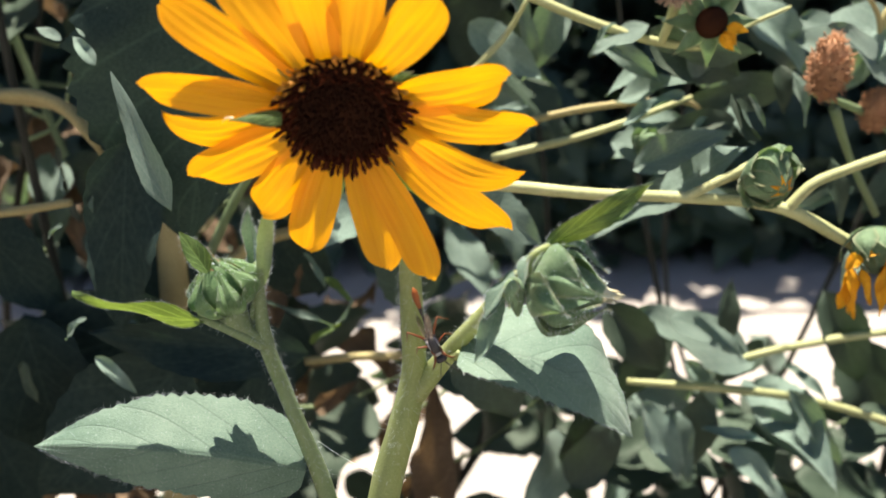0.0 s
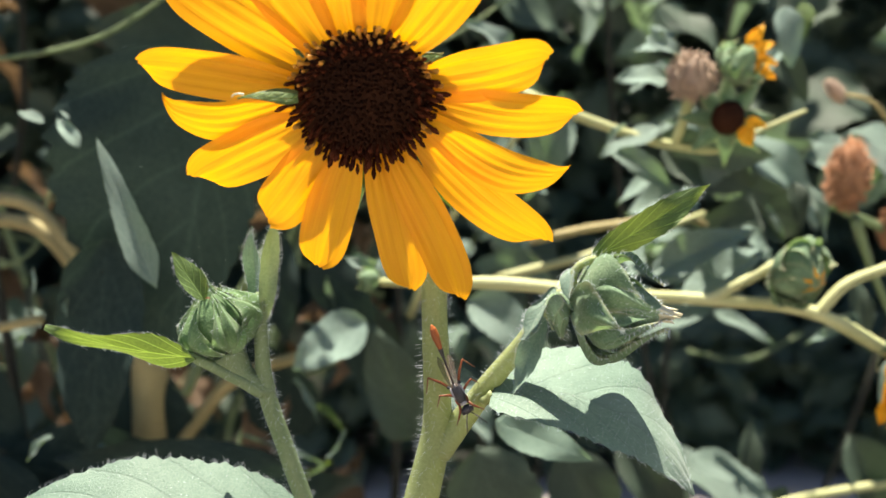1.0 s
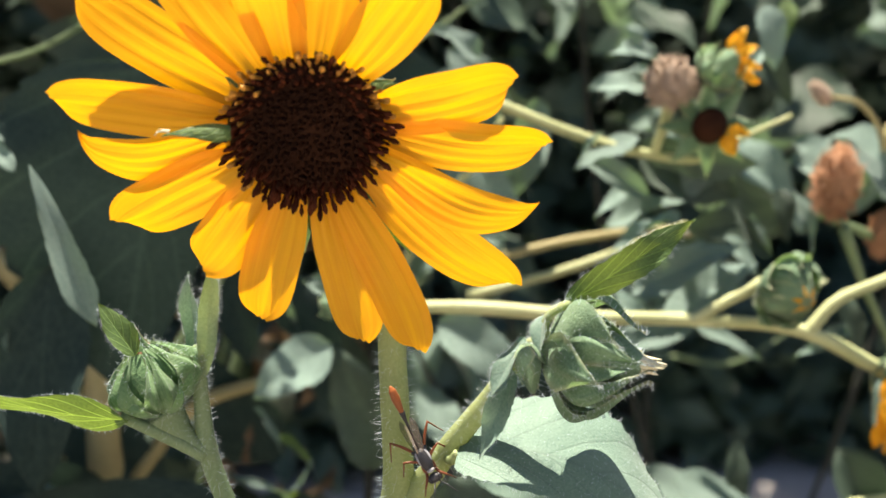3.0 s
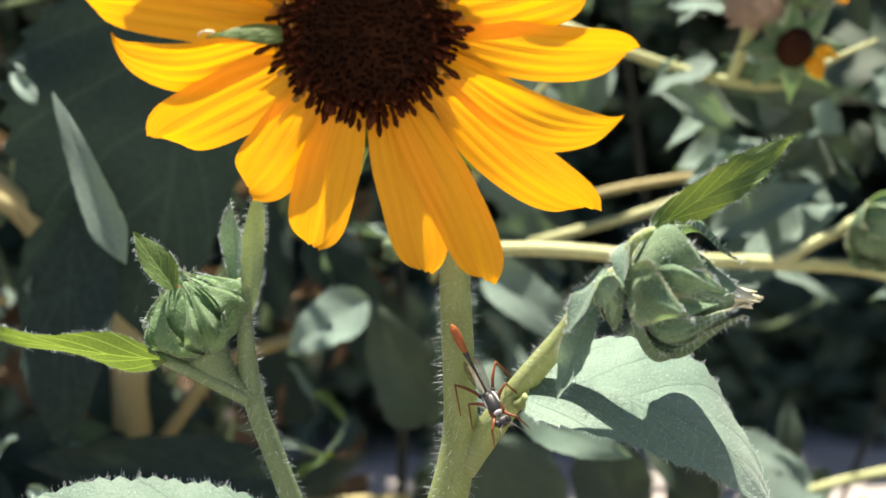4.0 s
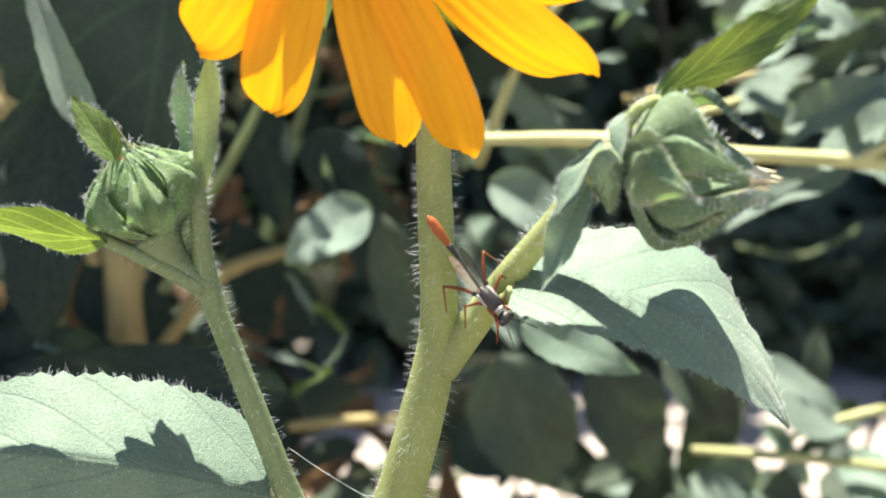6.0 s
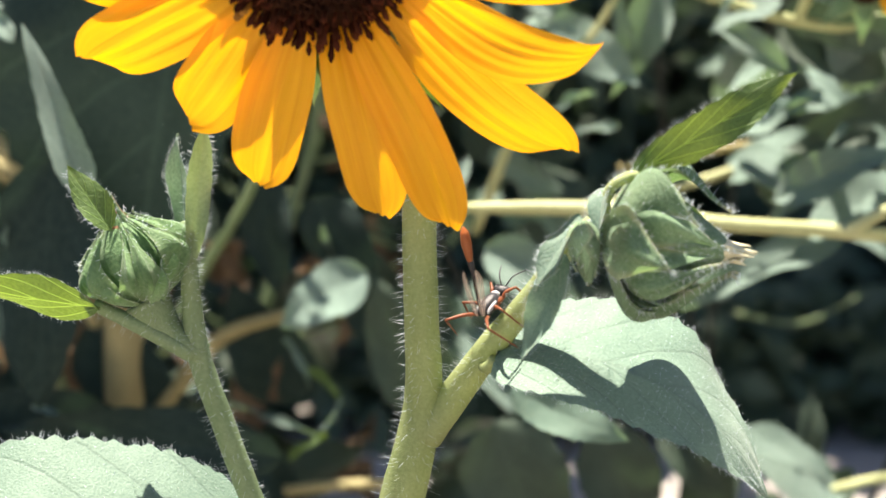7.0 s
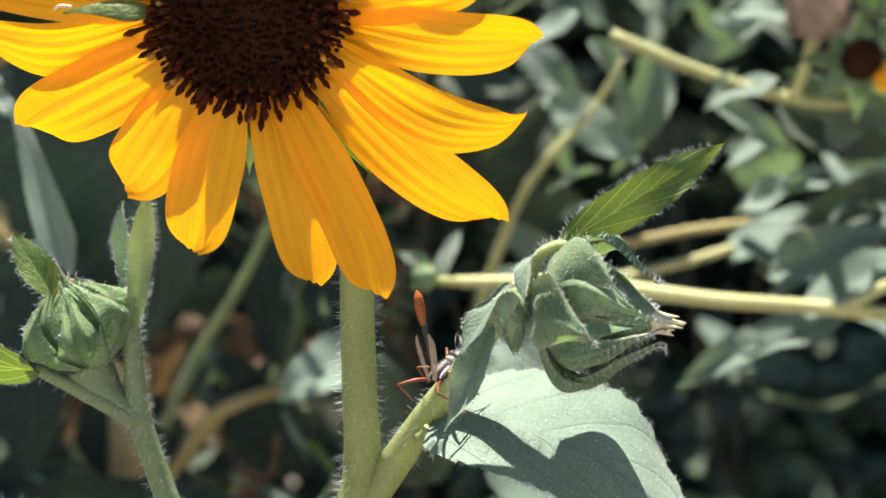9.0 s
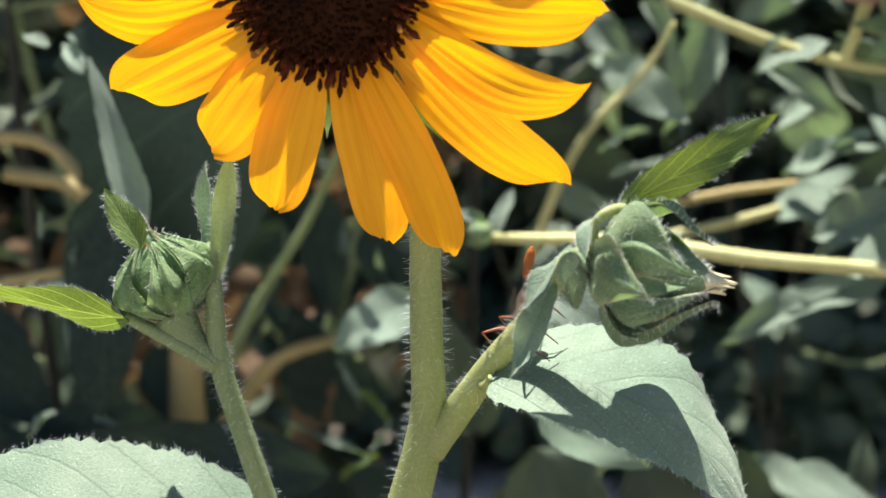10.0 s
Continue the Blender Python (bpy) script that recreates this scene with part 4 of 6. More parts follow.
def branch_plant():
    plant = root("sunflower_plant", (0.2, 0.42, -0.02), "branching sunflower with pale stems, bud and withered flower", "sunflower", "sunflower plants")
    stalk(plant, [(0.2, 0.42, -0.02), (0.21, 0.38, 0.25), (0.1777, 0.3350, 0.4715), (0.1568, 0.3330, 0.4814), (0.1307, 0.3330, 0.4955), (0.0925, 0.3300, 0.5019), (0.0569, 0.3270, 0.5052), (0.0244, 0.3250, 0.5097), Vector((0.0026, 0.3300, 0.5144)) - Vector((0.0203, 0, 0.0045))], [0.004, 0.0035, 0.003, 0.0022, 0.0025, 0.0021, 0.0021, 0.0022, 0.0022, 0.0014], M_BRANCH, "branch")
    stalk(plant, [(0.1307, 0.3330, 0.4955), (0.1396, 0.3330, 0.5054), (0.1521, 0.3350, 0.5099), (0.1737, 0.3400, 0.5154), (0.2250, 0.3500, 0.5290)], [0.0022, 0.0019, 0.0018, 0.0018, 0.0014], M_BRANCH, "branch")
    stalk(plant, [(0.0925, 0.3300, 0.5019), (0.1024, 0.3280, 0.5079), (0.1152, 0.3250, 0.5156)], [0.0018, 0.0017, 0.0022], M_BRANCH, "branch")
    b0 = Vector((0.1173, 0.3250, 0.5139))
    bud(plant, b0, Vector((0.35, -0.85, -0.2)), 0.0102, 0.015, 15, 0, "round half-open bud showing yellow between its bracts", seed=41)
    ray_axis = Vector((0.35, -0.85, -0.2)).normalized()
    for k in range(6):
        out = Matrix.Rotation(k * 1.05, 3, ray_axis) @ ray_axis.orthogonal().normalized()
        me, _ = leaf_mesh(0.0055, 0.0016, 0.3, 0.1, M_PETAL, 0, 360 + k, 8, 3)
        p = b0 + ray_axis * 0.0145
        obj("petal", me, plant, aim(p, p + out * 0.9 - ray_axis * 0.25, ray_axis), "yellow petal edge showing in the bud")
    # withered flower hanging at the branch's end
    f = Vector((0.1625, 0.3300, 0.4774))
    head = bud(plant, f + Vector((0, 0.002, 0.012)), (0.1, -0.35, -1), 0.0085, 0.019, 18, 0, "withered flower with drooping orange petals", lift=0.05, seed=61)
    for k in range(12):
        a = f + Vector((random.uniform(-0.010, 0.012), -0.006, random.uniform(-0.008, 0.003)))
        e = a + Vector((random.uniform(-0.006, 0.008), random.uniform(-0.006, 0.004), -random.uniform(0.006, 0.022)))
        me, _ = leaf_mesh((e - a).length, random.uniform(0.0035, 0.0068), 0.4, 0.2, M_PETAL_OLD, 3, 300 + k, 10, 3, wave=0.08)
        obj("petal", me, head, aim(a, e, (0, -1, 0.2)), "withered orange petal")
    for k in range(6):   # petals still folded round the rim
        turn = -2.6 + 0.75 * k
        a = f + Vector((0.0075 * math.cos(turn), -0.004 + 0.004 * math.sin(turn), 0.0035 + 0.002 * (k % 2)))
        e = a + Vector((0.006 * math.cos(turn), -0.003, random.uniform(-0.006, 0.001)))
        me, _ = leaf_mesh((e - a).length, random.uniform(0.004, 0.006), 0.5, 0.4, M_PETAL_OLD, 3, 350 + k, 10, 3, wave=0.1)
        obj("petal", me, head, aim(a, e, (0, -0.8, 0.6)), "withered orange petal")
    back_leaf(plant, (0.0869, 0.3450, 0.4966), (0.1155, 0.3400, 0.5197), (0, -0.5, 0.8), k=1)
    back_leaf(plant, (0.0758, 0.3450, 0.5079), (0.1077, 0.3350, 0.5266), (-0.3, -0.8, 0.5), k=2, width=0.7)
    back_leaf(plant, (0.1718, 0.3450, 0.4791), (0.1516, 0.3300, 0.4627), (-0.5, -0.5, 0.6), k=3)
    # taken off places read after the plant's shift to fit the view
    view_shift = Vector((0.0203, 0.0, 0.0045))
    back_leaf(plant, Vector((0.1278, 0.3700, 0.4988)) - view_shift, Vector((0.0722, 0.3550, 0.4813)) - view_shift, (0.1, -0.6, 0.75), k=1, width=0.5)
    back_leaf(plant, Vector((0.0961, 0.3900, 0.5254)) - view_shift, Vector((0.1220, 0.3800, 0.5402)) - view_shift, (0.1, -0.5, 0.85), k=2, width=0.8)
    back_leaf(plant, Vector((0.1076, 0.3900, 0.5067)) - view_shift, Vector((0.1409, 0.3800, 0.5157)) - view_shift, (0.1, -0.4, 0.9), k=0, width=0.6)
    node = Vector((0.0029, 0.3300, 0.5144)) - view_shift
    bud(plant, node - Vector((0.002, 0, 0)), (-0.6, -0.6, 0.4), 0.0035, 0.008, 9, 0, "small green bud at the branch's end", seed=52)
    back_leaf(plant, node, node + Vector((-0.012, 0.004, 0.010)), (0, -0.6, 0.8), k=3, width=0.7)
    back_leaf(plant, node, node + Vector((0.004, 0.006, 0.016)), (-0.3, -0.8, 0.5), k=5, width=0.6)
    stalk(plant, [(0.0264, 0.4000, 0.4952), (0.0707, 0.4000, 0.5062), (0.1084, 0.4000, 0.5199)], [0.0018, 0.0016, 0.0012], M_BRANCH, "branch")
    stalk(plant, [(0.0411, 0.4100, 0.5079), (0.0694, 0.4100, 0.5135), (0.1096, 0.4100, 0.5148), (0.1168, 0.4200, 0.5086)], [0.0016, 0.0016, 0.0012, 0.001], M_STALK, "branch")
    bud(plant, (0.0879, 0.3900, 0.5017), (0.2, -0.6, 0.6), 0.0055, 0.011, 12, 0, "small green bud", seed=47)
    return plant


def seed_plant():
    plant = root("sunflower_plant", (0.16, 0.5, -0.02), "sunflower going to seed with dried brown heads", "sunflower", "sunflower plants")
    line = [(0.16, 0.5, -0.02), (0.2, 0.45, 0.3), (0.1839, 0.4000, 0.4778), (0.1553, 0.3900, 0.5231), (0.1114, 0.3750, 0.5441), (0.0875, 0.3700, 0.5498), (0.0636, 0.3720, 0.5568), (0.0341, 0.3750, 0.5690)]
    stalk(plant, [line[0], (0.27, 0.46, 0.3), (0.2250, 0.4200, 0.4700), (0.1800, 0.4000, 0.5120), line[3]], [0.004, 0.003, 0.0022, 0.0018, 0.0015], M_STEM_DIM, "stem")
    stalk(plant, [(0.1378, 0.3750, 0.5612), (0.1205, 0.3720, 0.5545), (0.1082, 0.3700, 0.5482), line[5], line[6], line[7]], [0.0007, 0.0010, 0.0014, 0.0017, 0.0018, 0.0019], M_BRANCH, "branch")
    # brown seed head, oval, bristly
    def seed_head(centre, axis, r, l, mat, label):
        o = part("seed_head", blob_bm(centre, axis, r * 0.9, l), mat, plant, label)
        hb = bmesh.new()
        ax = Vector(axis).normalized()
        for k in range(420):
            z = 1 - 2 * (k + 0.5) / 420
            t = k * 2.399963
            s = math.sqrt(1 - z * z)
            m = aim(centre, Vector(centre) + ax, (0.3, -1, 0.2))
            p = m @ Vector((z * l / 2, s * r * 0.88 * math.cos(t), s * r * 0.88 * math.sin(t)))
            stray = Vector((random.gauss(0, 1), random.gauss(0, 1), random.gauss(0, 1)))
            hair_into(hb, p + stray * r * 0.07, (p - Vector(centre)).normalized() + ax * 0.5 + stray * 0.2, r * random.uniform(0.14, 0.42), r * random.uniform(0.045, 0.085))
        part("seed_bristles", hb, mat, o, kind="stuff")
        return o
    seed_head(Vector((0.1563, 0.3790, 0.5361)), (0.05, -0.2, 1), 0.0080, 0.025, M_SEED, "oval russet seed head")
    stalk(plant, [(0.1599, 0.3800, 0.5204), (0.1695, 0.3850, 0.5000), (0.1902, 0.4000, 0.4671)], [0.0022, 0.0016, 0.0016], M_STEM_DIM, "stem")
    seed_head(Vector((0.1845, 0.4000, 0.5131)), (0.1, -0.2, 1), 0.0068, 0.017, M_SEED, "oval russet seed head")
    seed_head(Vector((0.0896, 0.3520, 0.5751)), (-0.2, -0.8, 0.5), 0.0078, 0.014, M_SEED_GREY, "dried grey-brown seed head")
    stalk(plant, [(0.0908, 0.3550, 0.5707), (0.0903, 0.3650, 0.5585), (0.0885, 0.3700, 0.5497)], [0.0022, 0.0018, 0.0016], M_BRANCH, "stem")
    seed_head(Vector((0.1574, 0.4000, 0.5666)), (-0.6, -0.3, 0.6), 0.0030, 0.012, M_SEED_GREY, "small dried pinkish seed head on a thin stalk")
    stalk(plant, [(0.1604, 0.4000, 0.5653), (0.1693, 0.4000, 0.5637), (0.1819, 0.4050, 0.5523), (0.1870, 0.4100, 0.5373)], [0.0008, 0.0009, 0.0011, 0.0013], M_STALK, "stem")
    seed_head(Vector((0.1991, 0.4150, 0.5660)), (0.1, -0.4, 0.9), 0.0075, 0.015, M_SEED_GREY, "dried tan flower head")
    stalk(plant, [(0.1983, 0.4150, 0.5589), (0.1875, 0.4100, 0.5506), (0.1872, 0.4100, 0.5350)], [0.0022, 0.0016, 0.0018], M_STALK, "stem")
    old = Vector((0.2054, 0.4050, 0.5408))
    head = bud(plant, old + Vector((0.004, 0, 0.006)), (-0.2, -0.7, -0.6), 0.006, 0.012, 15, 0, "withered flower with curled orange petals", lift=0.06, seed=65)
    for k in range(6):
        d = Vector((random.uniform(-0.8, 0.5), -0.3, random.uniform(-1.0, 0.9)))
        me, _ = leaf_mesh(random.uniform(0.008, 0.013), 0.005, 0.4, 0.3, M_PETAL_OLD, 3, 380 + k, 8, 3, wave=0.12)
        obj("petal", me, head, aim(old + d * 0.004, old + d * 0.018, (0.2, -1, 0.3)), "withered yellow petal")
    # small black-eyed flower losing its petals
    c = Vector((0.1023, 0.3500, 0.5610))
    head = part("withered_flower", blob_bm(c, (0.2, -0.9, -0.2), 0.0062, 0.007), M_DISC, plant, "small black-eyed flower losing its yellow petals")
    for k in range(3):
        a = -1.0 + 0.36 * k + random.uniform(-0.15, 0.15)
        d = Vector((math.cos(a), random.uniform(-0.7, 0.0), math.sin(a)))
        me, _ = leaf_mesh(random.uniform(0.006, 0.010), 0.0046, 0.4, 0.4, M_PETAL_OLD, 3, 320 + k, 8, 3, wave=0.14)
        obj("petal", me, head, aim(c + d * 0.005, c + d * 0.018, (random.uniform(-0.5, 0.5), -1, 0.3)), "withered yellow petal")
    for k in range(8):
        a = 2 * math.pi * k / 8
        d = Vector((math.cos(a), 0.2, math.sin(a)))
        obj("bract", bract_mesh(0.014, 0.007, 0.001, 0, M_BRACT, 330 + k), head, aim(c + d * 0.004, c + d * 0.02 , (0, -1, 0.2)))
    u = Vector((0.1053, 0.3520, 0.5815))
    head = bud(plant, u - Vector((0.004, 0, 0.006)), (0.5, -0.5, 0.6), 0.007, 0.014, 15, 0, "spent flower with a few ragged petals", lift=0.08, seed=62)
    for k in range(4):
        d = Vector((0.5 + 0.15 * k, -0.3, 0.7 - 0.4 * k))
        me, _ = leaf_mesh(0.0095, 0.0048, 0.2, 0.2, M_PETAL_OLD, 3, 340 + k, 8, 3, wave=0.1)
        obj("petal", me, head, aim(u + d * 0.005, u + d * 0.018, (0, -1, 0.3)), "withered yellow petal")
    back_leaf(plant, (0.0838, 0.3720, 0.5560), (0.0601, 0.3620, 0.5480), (-0.2, -0.5, 0.85), BACK, 0.8, 0)
    back_leaf(plant, (0.0831, 0.3600, 0.5744), (0.0638, 0.3500, 0.5761), (0, -0.7, 0.7), BACK, 1, 1)
    back_leaf(plant, (0.0869, 0.3600, 0.5819), (0.0751, 0.3500, 0.5897), (-0.2, -0.7, 0.6), BACK, 1.2, 2)
    back_leaf(plant, (0.1718, 0.4100, 0.5196), (0.1890, 0.4000, 0.5493), (-0.1, -0.8, 0.5), BACK, 0.8, 3)
    back_leaf(plant, (0.1361, 0.4000, 0.5987), (0.1391, 0.3900, 0.5772), (0.1, -0.95, 0.1), BACK, 1, 4)
    back_leaf(plant, (0.1022, 0.3800, 0.5478), (0.1268, 0.3900, 0.5239), (0, -0.9, 0.2), BACK, 1.2, 5)
    back_leaf(plant, (0.0665, 0.3800, 0.5488), (0.0915, 0.3700, 0.5355), (0.1, -0.9, 0.3), BACK, 0.8, 6)
    back_leaf(plant, (0.0869, 0.3850, 0.5496), (0.1266, 0.3800, 0.5323), (0, -0.9, 0.2), SHADE_LEAF, 1, 7)
    back_leaf(plant, (0.0740, 0.3900, 0.5049), (0.1068, 0.3800, 0.4980), (0, -0.5, 0.8), BACK, 1.2, 8)
    back_leaf(plant, (0.1527, 0.4200, 0.5385), (0.1999, 0.4100, 0.5305), (0.1, -0.7, 0.6), BACK, 0.8, 9)
    back_leaf(plant, (0.1055, 0.4000, 0.5097), (0.0741, 0.3900, 0.5013), (0, -0.4, 0.9), BACK, 1, 10)
    back_leaf(plant, (0.0918, 0.4000, 0.5039), (0.1178, 0.3900, 0.5029), (0.1, -0.4, 0.9), BACK, 1.2, 11)
    back_leaf(plant, (0.1263, 0.4100, 0.5125), (0.1378, 0.4000, 0.5006), (0.3, -0.8, 0.3), BACK, 0.8, 12)
    back_leaf(plant, (0.2067, 0.4300, 0.5354), (0.1573, 0.4200, 0.5514), (0, -0.5, 0.9), BACK, 1, 13)
    back_leaf(plant, (0.0323, 0.4000, 0.5815), (0.0196, 0.3900, 0.5979), (0, -0.6, 0.7), BACK, 1.2, 14)
    back_leaf(plant, (0.0558, 0.4200, 0.5654), (0.0444, 0.4000, 0.5266), (0.2, -0.95, 0.1), BACK, 0.8, 15)
    back_leaf(plant, (0.0176, 0.4100, 0.5499), (0.0470, 0.4000, 0.5285), (0, -0.9, 0.3), BACK, 1, 16)
    back_leaf(plant, (0.0934, 0.4000, 0.5773), (0.0751, 0.3900, 0.5702), (-0.2, -0.5, 0.85), BACK, 0.6, 2)
    back_leaf(plant, (0.0984, 0.4100, 0.5849), (0.0803, 0.4000, 0.5864), (0, -0.6, 0.8), BACK, 0.6, 4)
    back_leaf(plant, (0.1068, 0.4000, 0.5609), (0.1187, 0.3900, 0.5539), (0.2, -0.6, 0.75), BACK, 0.6, 1)
    back_leaf(plant, (0.1422, 0.4200, 0.5831), (0.1282, 0.4100, 0.5680), (0, -0.8, 0.5), BACK, 0.6, 3)
    back_leaf(plant, (0.0263, 0.4100, 0.5780), (0.0054, 0.4000, 0.5652), (0.1, -0.7, 0.65), BACK, 0.7, 0)
    back_leaf(plant, (0.0311, 0.4100, 0.5687), (0.0511, 0.4000, 0.5335), (0.5, -0.8, 0.2), BACK, 0.42, 5)
    back_leaf(plant, (0.1008, 0.3800, 0.5261), (0.0740, 0.3700, 0.5204), (0, -0.4, 0.9), BACK, 0.45, 2)
    back_leaf(plant, (0.0353, 0.4200, 0.5239), (0.0171, 0.4100, 0.5213), (0, -0.4, 0.9), BACK, 0.4, 3)
    back_leaf(plant, (0.0433, 0.4200, 0.5120), (0.0210, 0.4100, 0.5115), (0, -0.4, 0.9), BACK, 0.4, 1)
    stalk(plant, [(-0.0072, 0.4200, 0.4753), (0.0128, 0.4000, 0.5253), (0.0332, 0.4000, 0.5485), (0.0399, 0.3950, 0.5614)], [0.0018, 0.0016, 0.0012, 0.0008], M_BRANCH, "stem")
    back_leaf(plant, (0.0843, 0.3720, 0.5535), (0.1244, 0.3620, 0.5413), (-0.15, -0.85, -0.5), SHADE_LEAF, 0.62, 1)
    back_leaf(plant, (0.0891, 0.3850, 0.5398), (0.0681, 0.3750, 0.5319), (-0.2, -0.5, 0.85), BACK, 0.55, 4)
    back_leaf(plant, (0.1256, 0.3950, 0.5110), (0.0922, 0.3850, 0.5113), (0.0, -0.8, 0.5), SHADE_LEAF, 0.6, 2)
    back_leaf(plant, (0.1104, 0.3800, 0.5171), (0.1001, 0.3760, 0.5115), (-0.1, -0.4, 0.9), BACK, 0.55, 6)
    back_leaf(plant, (0.1179, 0.3750, 0.5083), (0.0868, 0.3650, 0.5037), (0.1, -0.55, 0.85), BACK, 0.34, 1)
    back_leaf(plant, (0.1027, 0.3800, 0.4975), (0.0832, 0.3700, 0.4911), (-0.1, -0.8, 0.5), BACK, 0.62, 7)
    back_leaf(plant, (0.1223, 0.3450, 0.5180), (0.1085, 0.3500, 0.5335), (-0.5, -0.8, -0.2), SHADE_LEAF, 0.42, 3)
    back_leaf(plant, (0.1541, 0.4250, 0.5178), (0.1071, 0.4150, 0.5124), (0.0, -0.95, 0.1), SHADE_LEAF, 0.62, 0)
    back_leaf(plant, (0.1463, 0.3950, 0.5316), (0.1538, 0.3850, 0.5116), (0.3, -0.8, 0.4), BACK, 0.5, 2)
    back_leaf(plant, (0.1063, 0.3780, 0.5475), (0.0903, 0.3720, 0.5613), (0.2, -0.7, 0.6), BACK, 0.5, 5)
    back_leaf(plant, (0.1680, 0.4000, 0.4927), (0.1749, 0.3900, 0.4661), (0.2, -0.9, 0.2), SHADE_LEAF, 0.55, 1)
    back_leaf(plant, (0.0705, 0.3660, 0.5582), (0.0607, 0.3600, 0.5521), (-0.4, -0.5, 0.8), BACK, 0.5, 3)
    back_leaf(plant, (0.1584, 0.4300, 0.5459), (0.2049, 0.4200, 0.5207), (0.0, -0.55, 0.80), BACK, 0.95, 0)
    back_leaf(plant, (0.1961, 0.4050, 0.5242), (0.1614, 0.3950, 0.5514), (0.05, -0.62, 0.78), BACK, 1.0, 0)
    back_leaf(plant, (0.1550, 0.4000, 0.5365), (0.1523, 0.3900, 0.5171), (0.1, -0.8, 0.55), BACK, 0.7, 1)
    back_leaf(plant, (0.1462, 0.4100, 0.5304), (0.1481, 0.4000, 0.5124), (0.0, -0.9, 0.3), SHADE_LEAF, 0.75, 2)
    back_leaf(plant, (0.1513, 0.4200, 0.6009), (0.1460, 0.4100, 0.5826), (0.2, -0.9, 0.2), LIME, 0.75, 0)
    back_leaf(plant, (0.1403, 0.4300, 0.5824), (0.1562, 0.4200, 0.5626), (0.1, -0.9, 0.1), SHADE_LEAF, 0.95, 3)
    back_leaf(plant, (0.1275, 0.3850, 0.5246), (0.1338, 0.3750, 0.5145), (-0.2, -0.5, 0.8), BACK, 0.4, 6)
    back_leaf(plant, (0.1130, 0.4000, 0.4802), (0.1373, 0.3900, 0.4728), (0.0, -0.6, 0.75), BACK, 0.5, 4)
    back_leaf(plant, (0.1833, 0.4100, 0.4753), (0.1520, 0.4000, 0.4696), (0.0, -0.7, 0.65), BACK, 0.5, 3)
    back_leaf(plant, (0.2040, 0.4100, 0.4864), (0.1844, 0.4000, 0.4685), (-0.2, -0.8, 0.4), SHADE_LEAF, 0.8, 1)
    return plant


def dark_plant():
    plant = root("sunflower_plant", (-0.2, 0.48, -0.02), "large-leaved sunflower in shade with tan woody stalks", "sunflower", "sunflower plants")
    stalk(plant, [(-0.2, 0.47, -0.02), (-0.1169, 0.4200, 0.3877), (-0.1158, 0.4200, 0.4192), (-0.1135, 0.4200, 0.4538), (-0.1127, 0.4200, 0.4915)], [0.0088, 0.0084, 0.0080, 0.0074, 0.006], M_STALK, "stalk")
    stalk(plant, [(-0.1161, 0.4300, 0.3877), (-0.0996, 0.4300, 0.4235), (-0.0811, 0.4300, 0.4472), (-0.0700, 0.4300, 0.4577)], [0.0022, 0.002, 0.0018, 0.0014], M_STALK, "stalk")
    stalk(plant, [(-0.1800, 0.4200, 0.5199), (-0.1546, 0.4200, 0.5146), (-0.1400, 0.4200, 0.4968), (-0.1141, 0.4300, 0.4051)], [0.003, 0.003, 0.003, 0.004], M_STALK, "stalk")
    shade = root("sunflower_plant", (-0.22, 0.36, -0.02), "sunflower with very large leaves, their shade put into the green", "sunflower", "sunflower plants")
    stalk(shade, [(-0.22, 0.36, -0.02), (-0.21, 0.36, 0.3), (-0.19, 0.35, 0.55), (-0.20, 0.35, 0.82)], [0.006, 0.005, 0.004, 0.003], M_STALK, "stalk")
    # one very large leaf; separate pale leaves stand in for sunlit flecks on it
    broad_leaf(shade, (-0.0689, 0.3480, 0.5839), (-0.0912, 0.3480, 0.4805), (0.1, -0.98, -0.10), (0.050, 0.020), (-0.05, -0.1), 0.02, 0.0, 91, 60, "very large toothed leaf, coloured dark for shade", M_LEAF_DEEP_SHADE, 0.36, 0.5, 13)
    back_leaf(shade, (-0.0789, 0.2700, 0.5224), (-0.0965, 0.2830, 0.5634), (-0.35, -0.76, 0.50), SUN_FLECK, 0.32, 1)
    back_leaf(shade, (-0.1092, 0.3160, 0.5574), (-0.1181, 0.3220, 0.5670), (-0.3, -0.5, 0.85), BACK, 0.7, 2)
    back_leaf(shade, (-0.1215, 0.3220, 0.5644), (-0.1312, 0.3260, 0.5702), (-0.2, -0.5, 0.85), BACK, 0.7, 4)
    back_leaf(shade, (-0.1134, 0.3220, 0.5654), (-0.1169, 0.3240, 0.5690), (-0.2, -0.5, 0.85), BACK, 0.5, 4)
    # dark leaf below it with pale leaves for sun flecks, and stalks further back
    back_leaf(shade, (-0.1068, 0.3350, 0.5252), (-0.1149, 0.3180, 0.4554), (-0.1, -0.9, -0.42), DEEP_SHADE, 0.66, 0)
    back_leaf(shade, (-0.1303, 0.3300, 0.5086), (-0.1313, 0.3320, 0.5169), (-0.3, -0.4, 0.85), BACK, 0.36, 0)
    back_leaf(shade, (-0.1202, 0.3280, 0.5010), (-0.1201, 0.3300, 0.5097), (-0.3, -0.4, 0.85), BACK, 0.36, 3)
    back_leaf(shade, (-0.1320, 0.3300, 0.4957), (-0.1395, 0.3300, 0.4910), (-0.2, -0.4, 0.9), BACK, 0.5, 2)
    stalk(shade, [(-0.1747, 0.3700, 0.5338), (-0.1394, 0.3650, 0.5315), (-0.1229, 0.3600, 0.5141)], [0.0024, 0.0024, 0.002], M_STALK, "stalk")
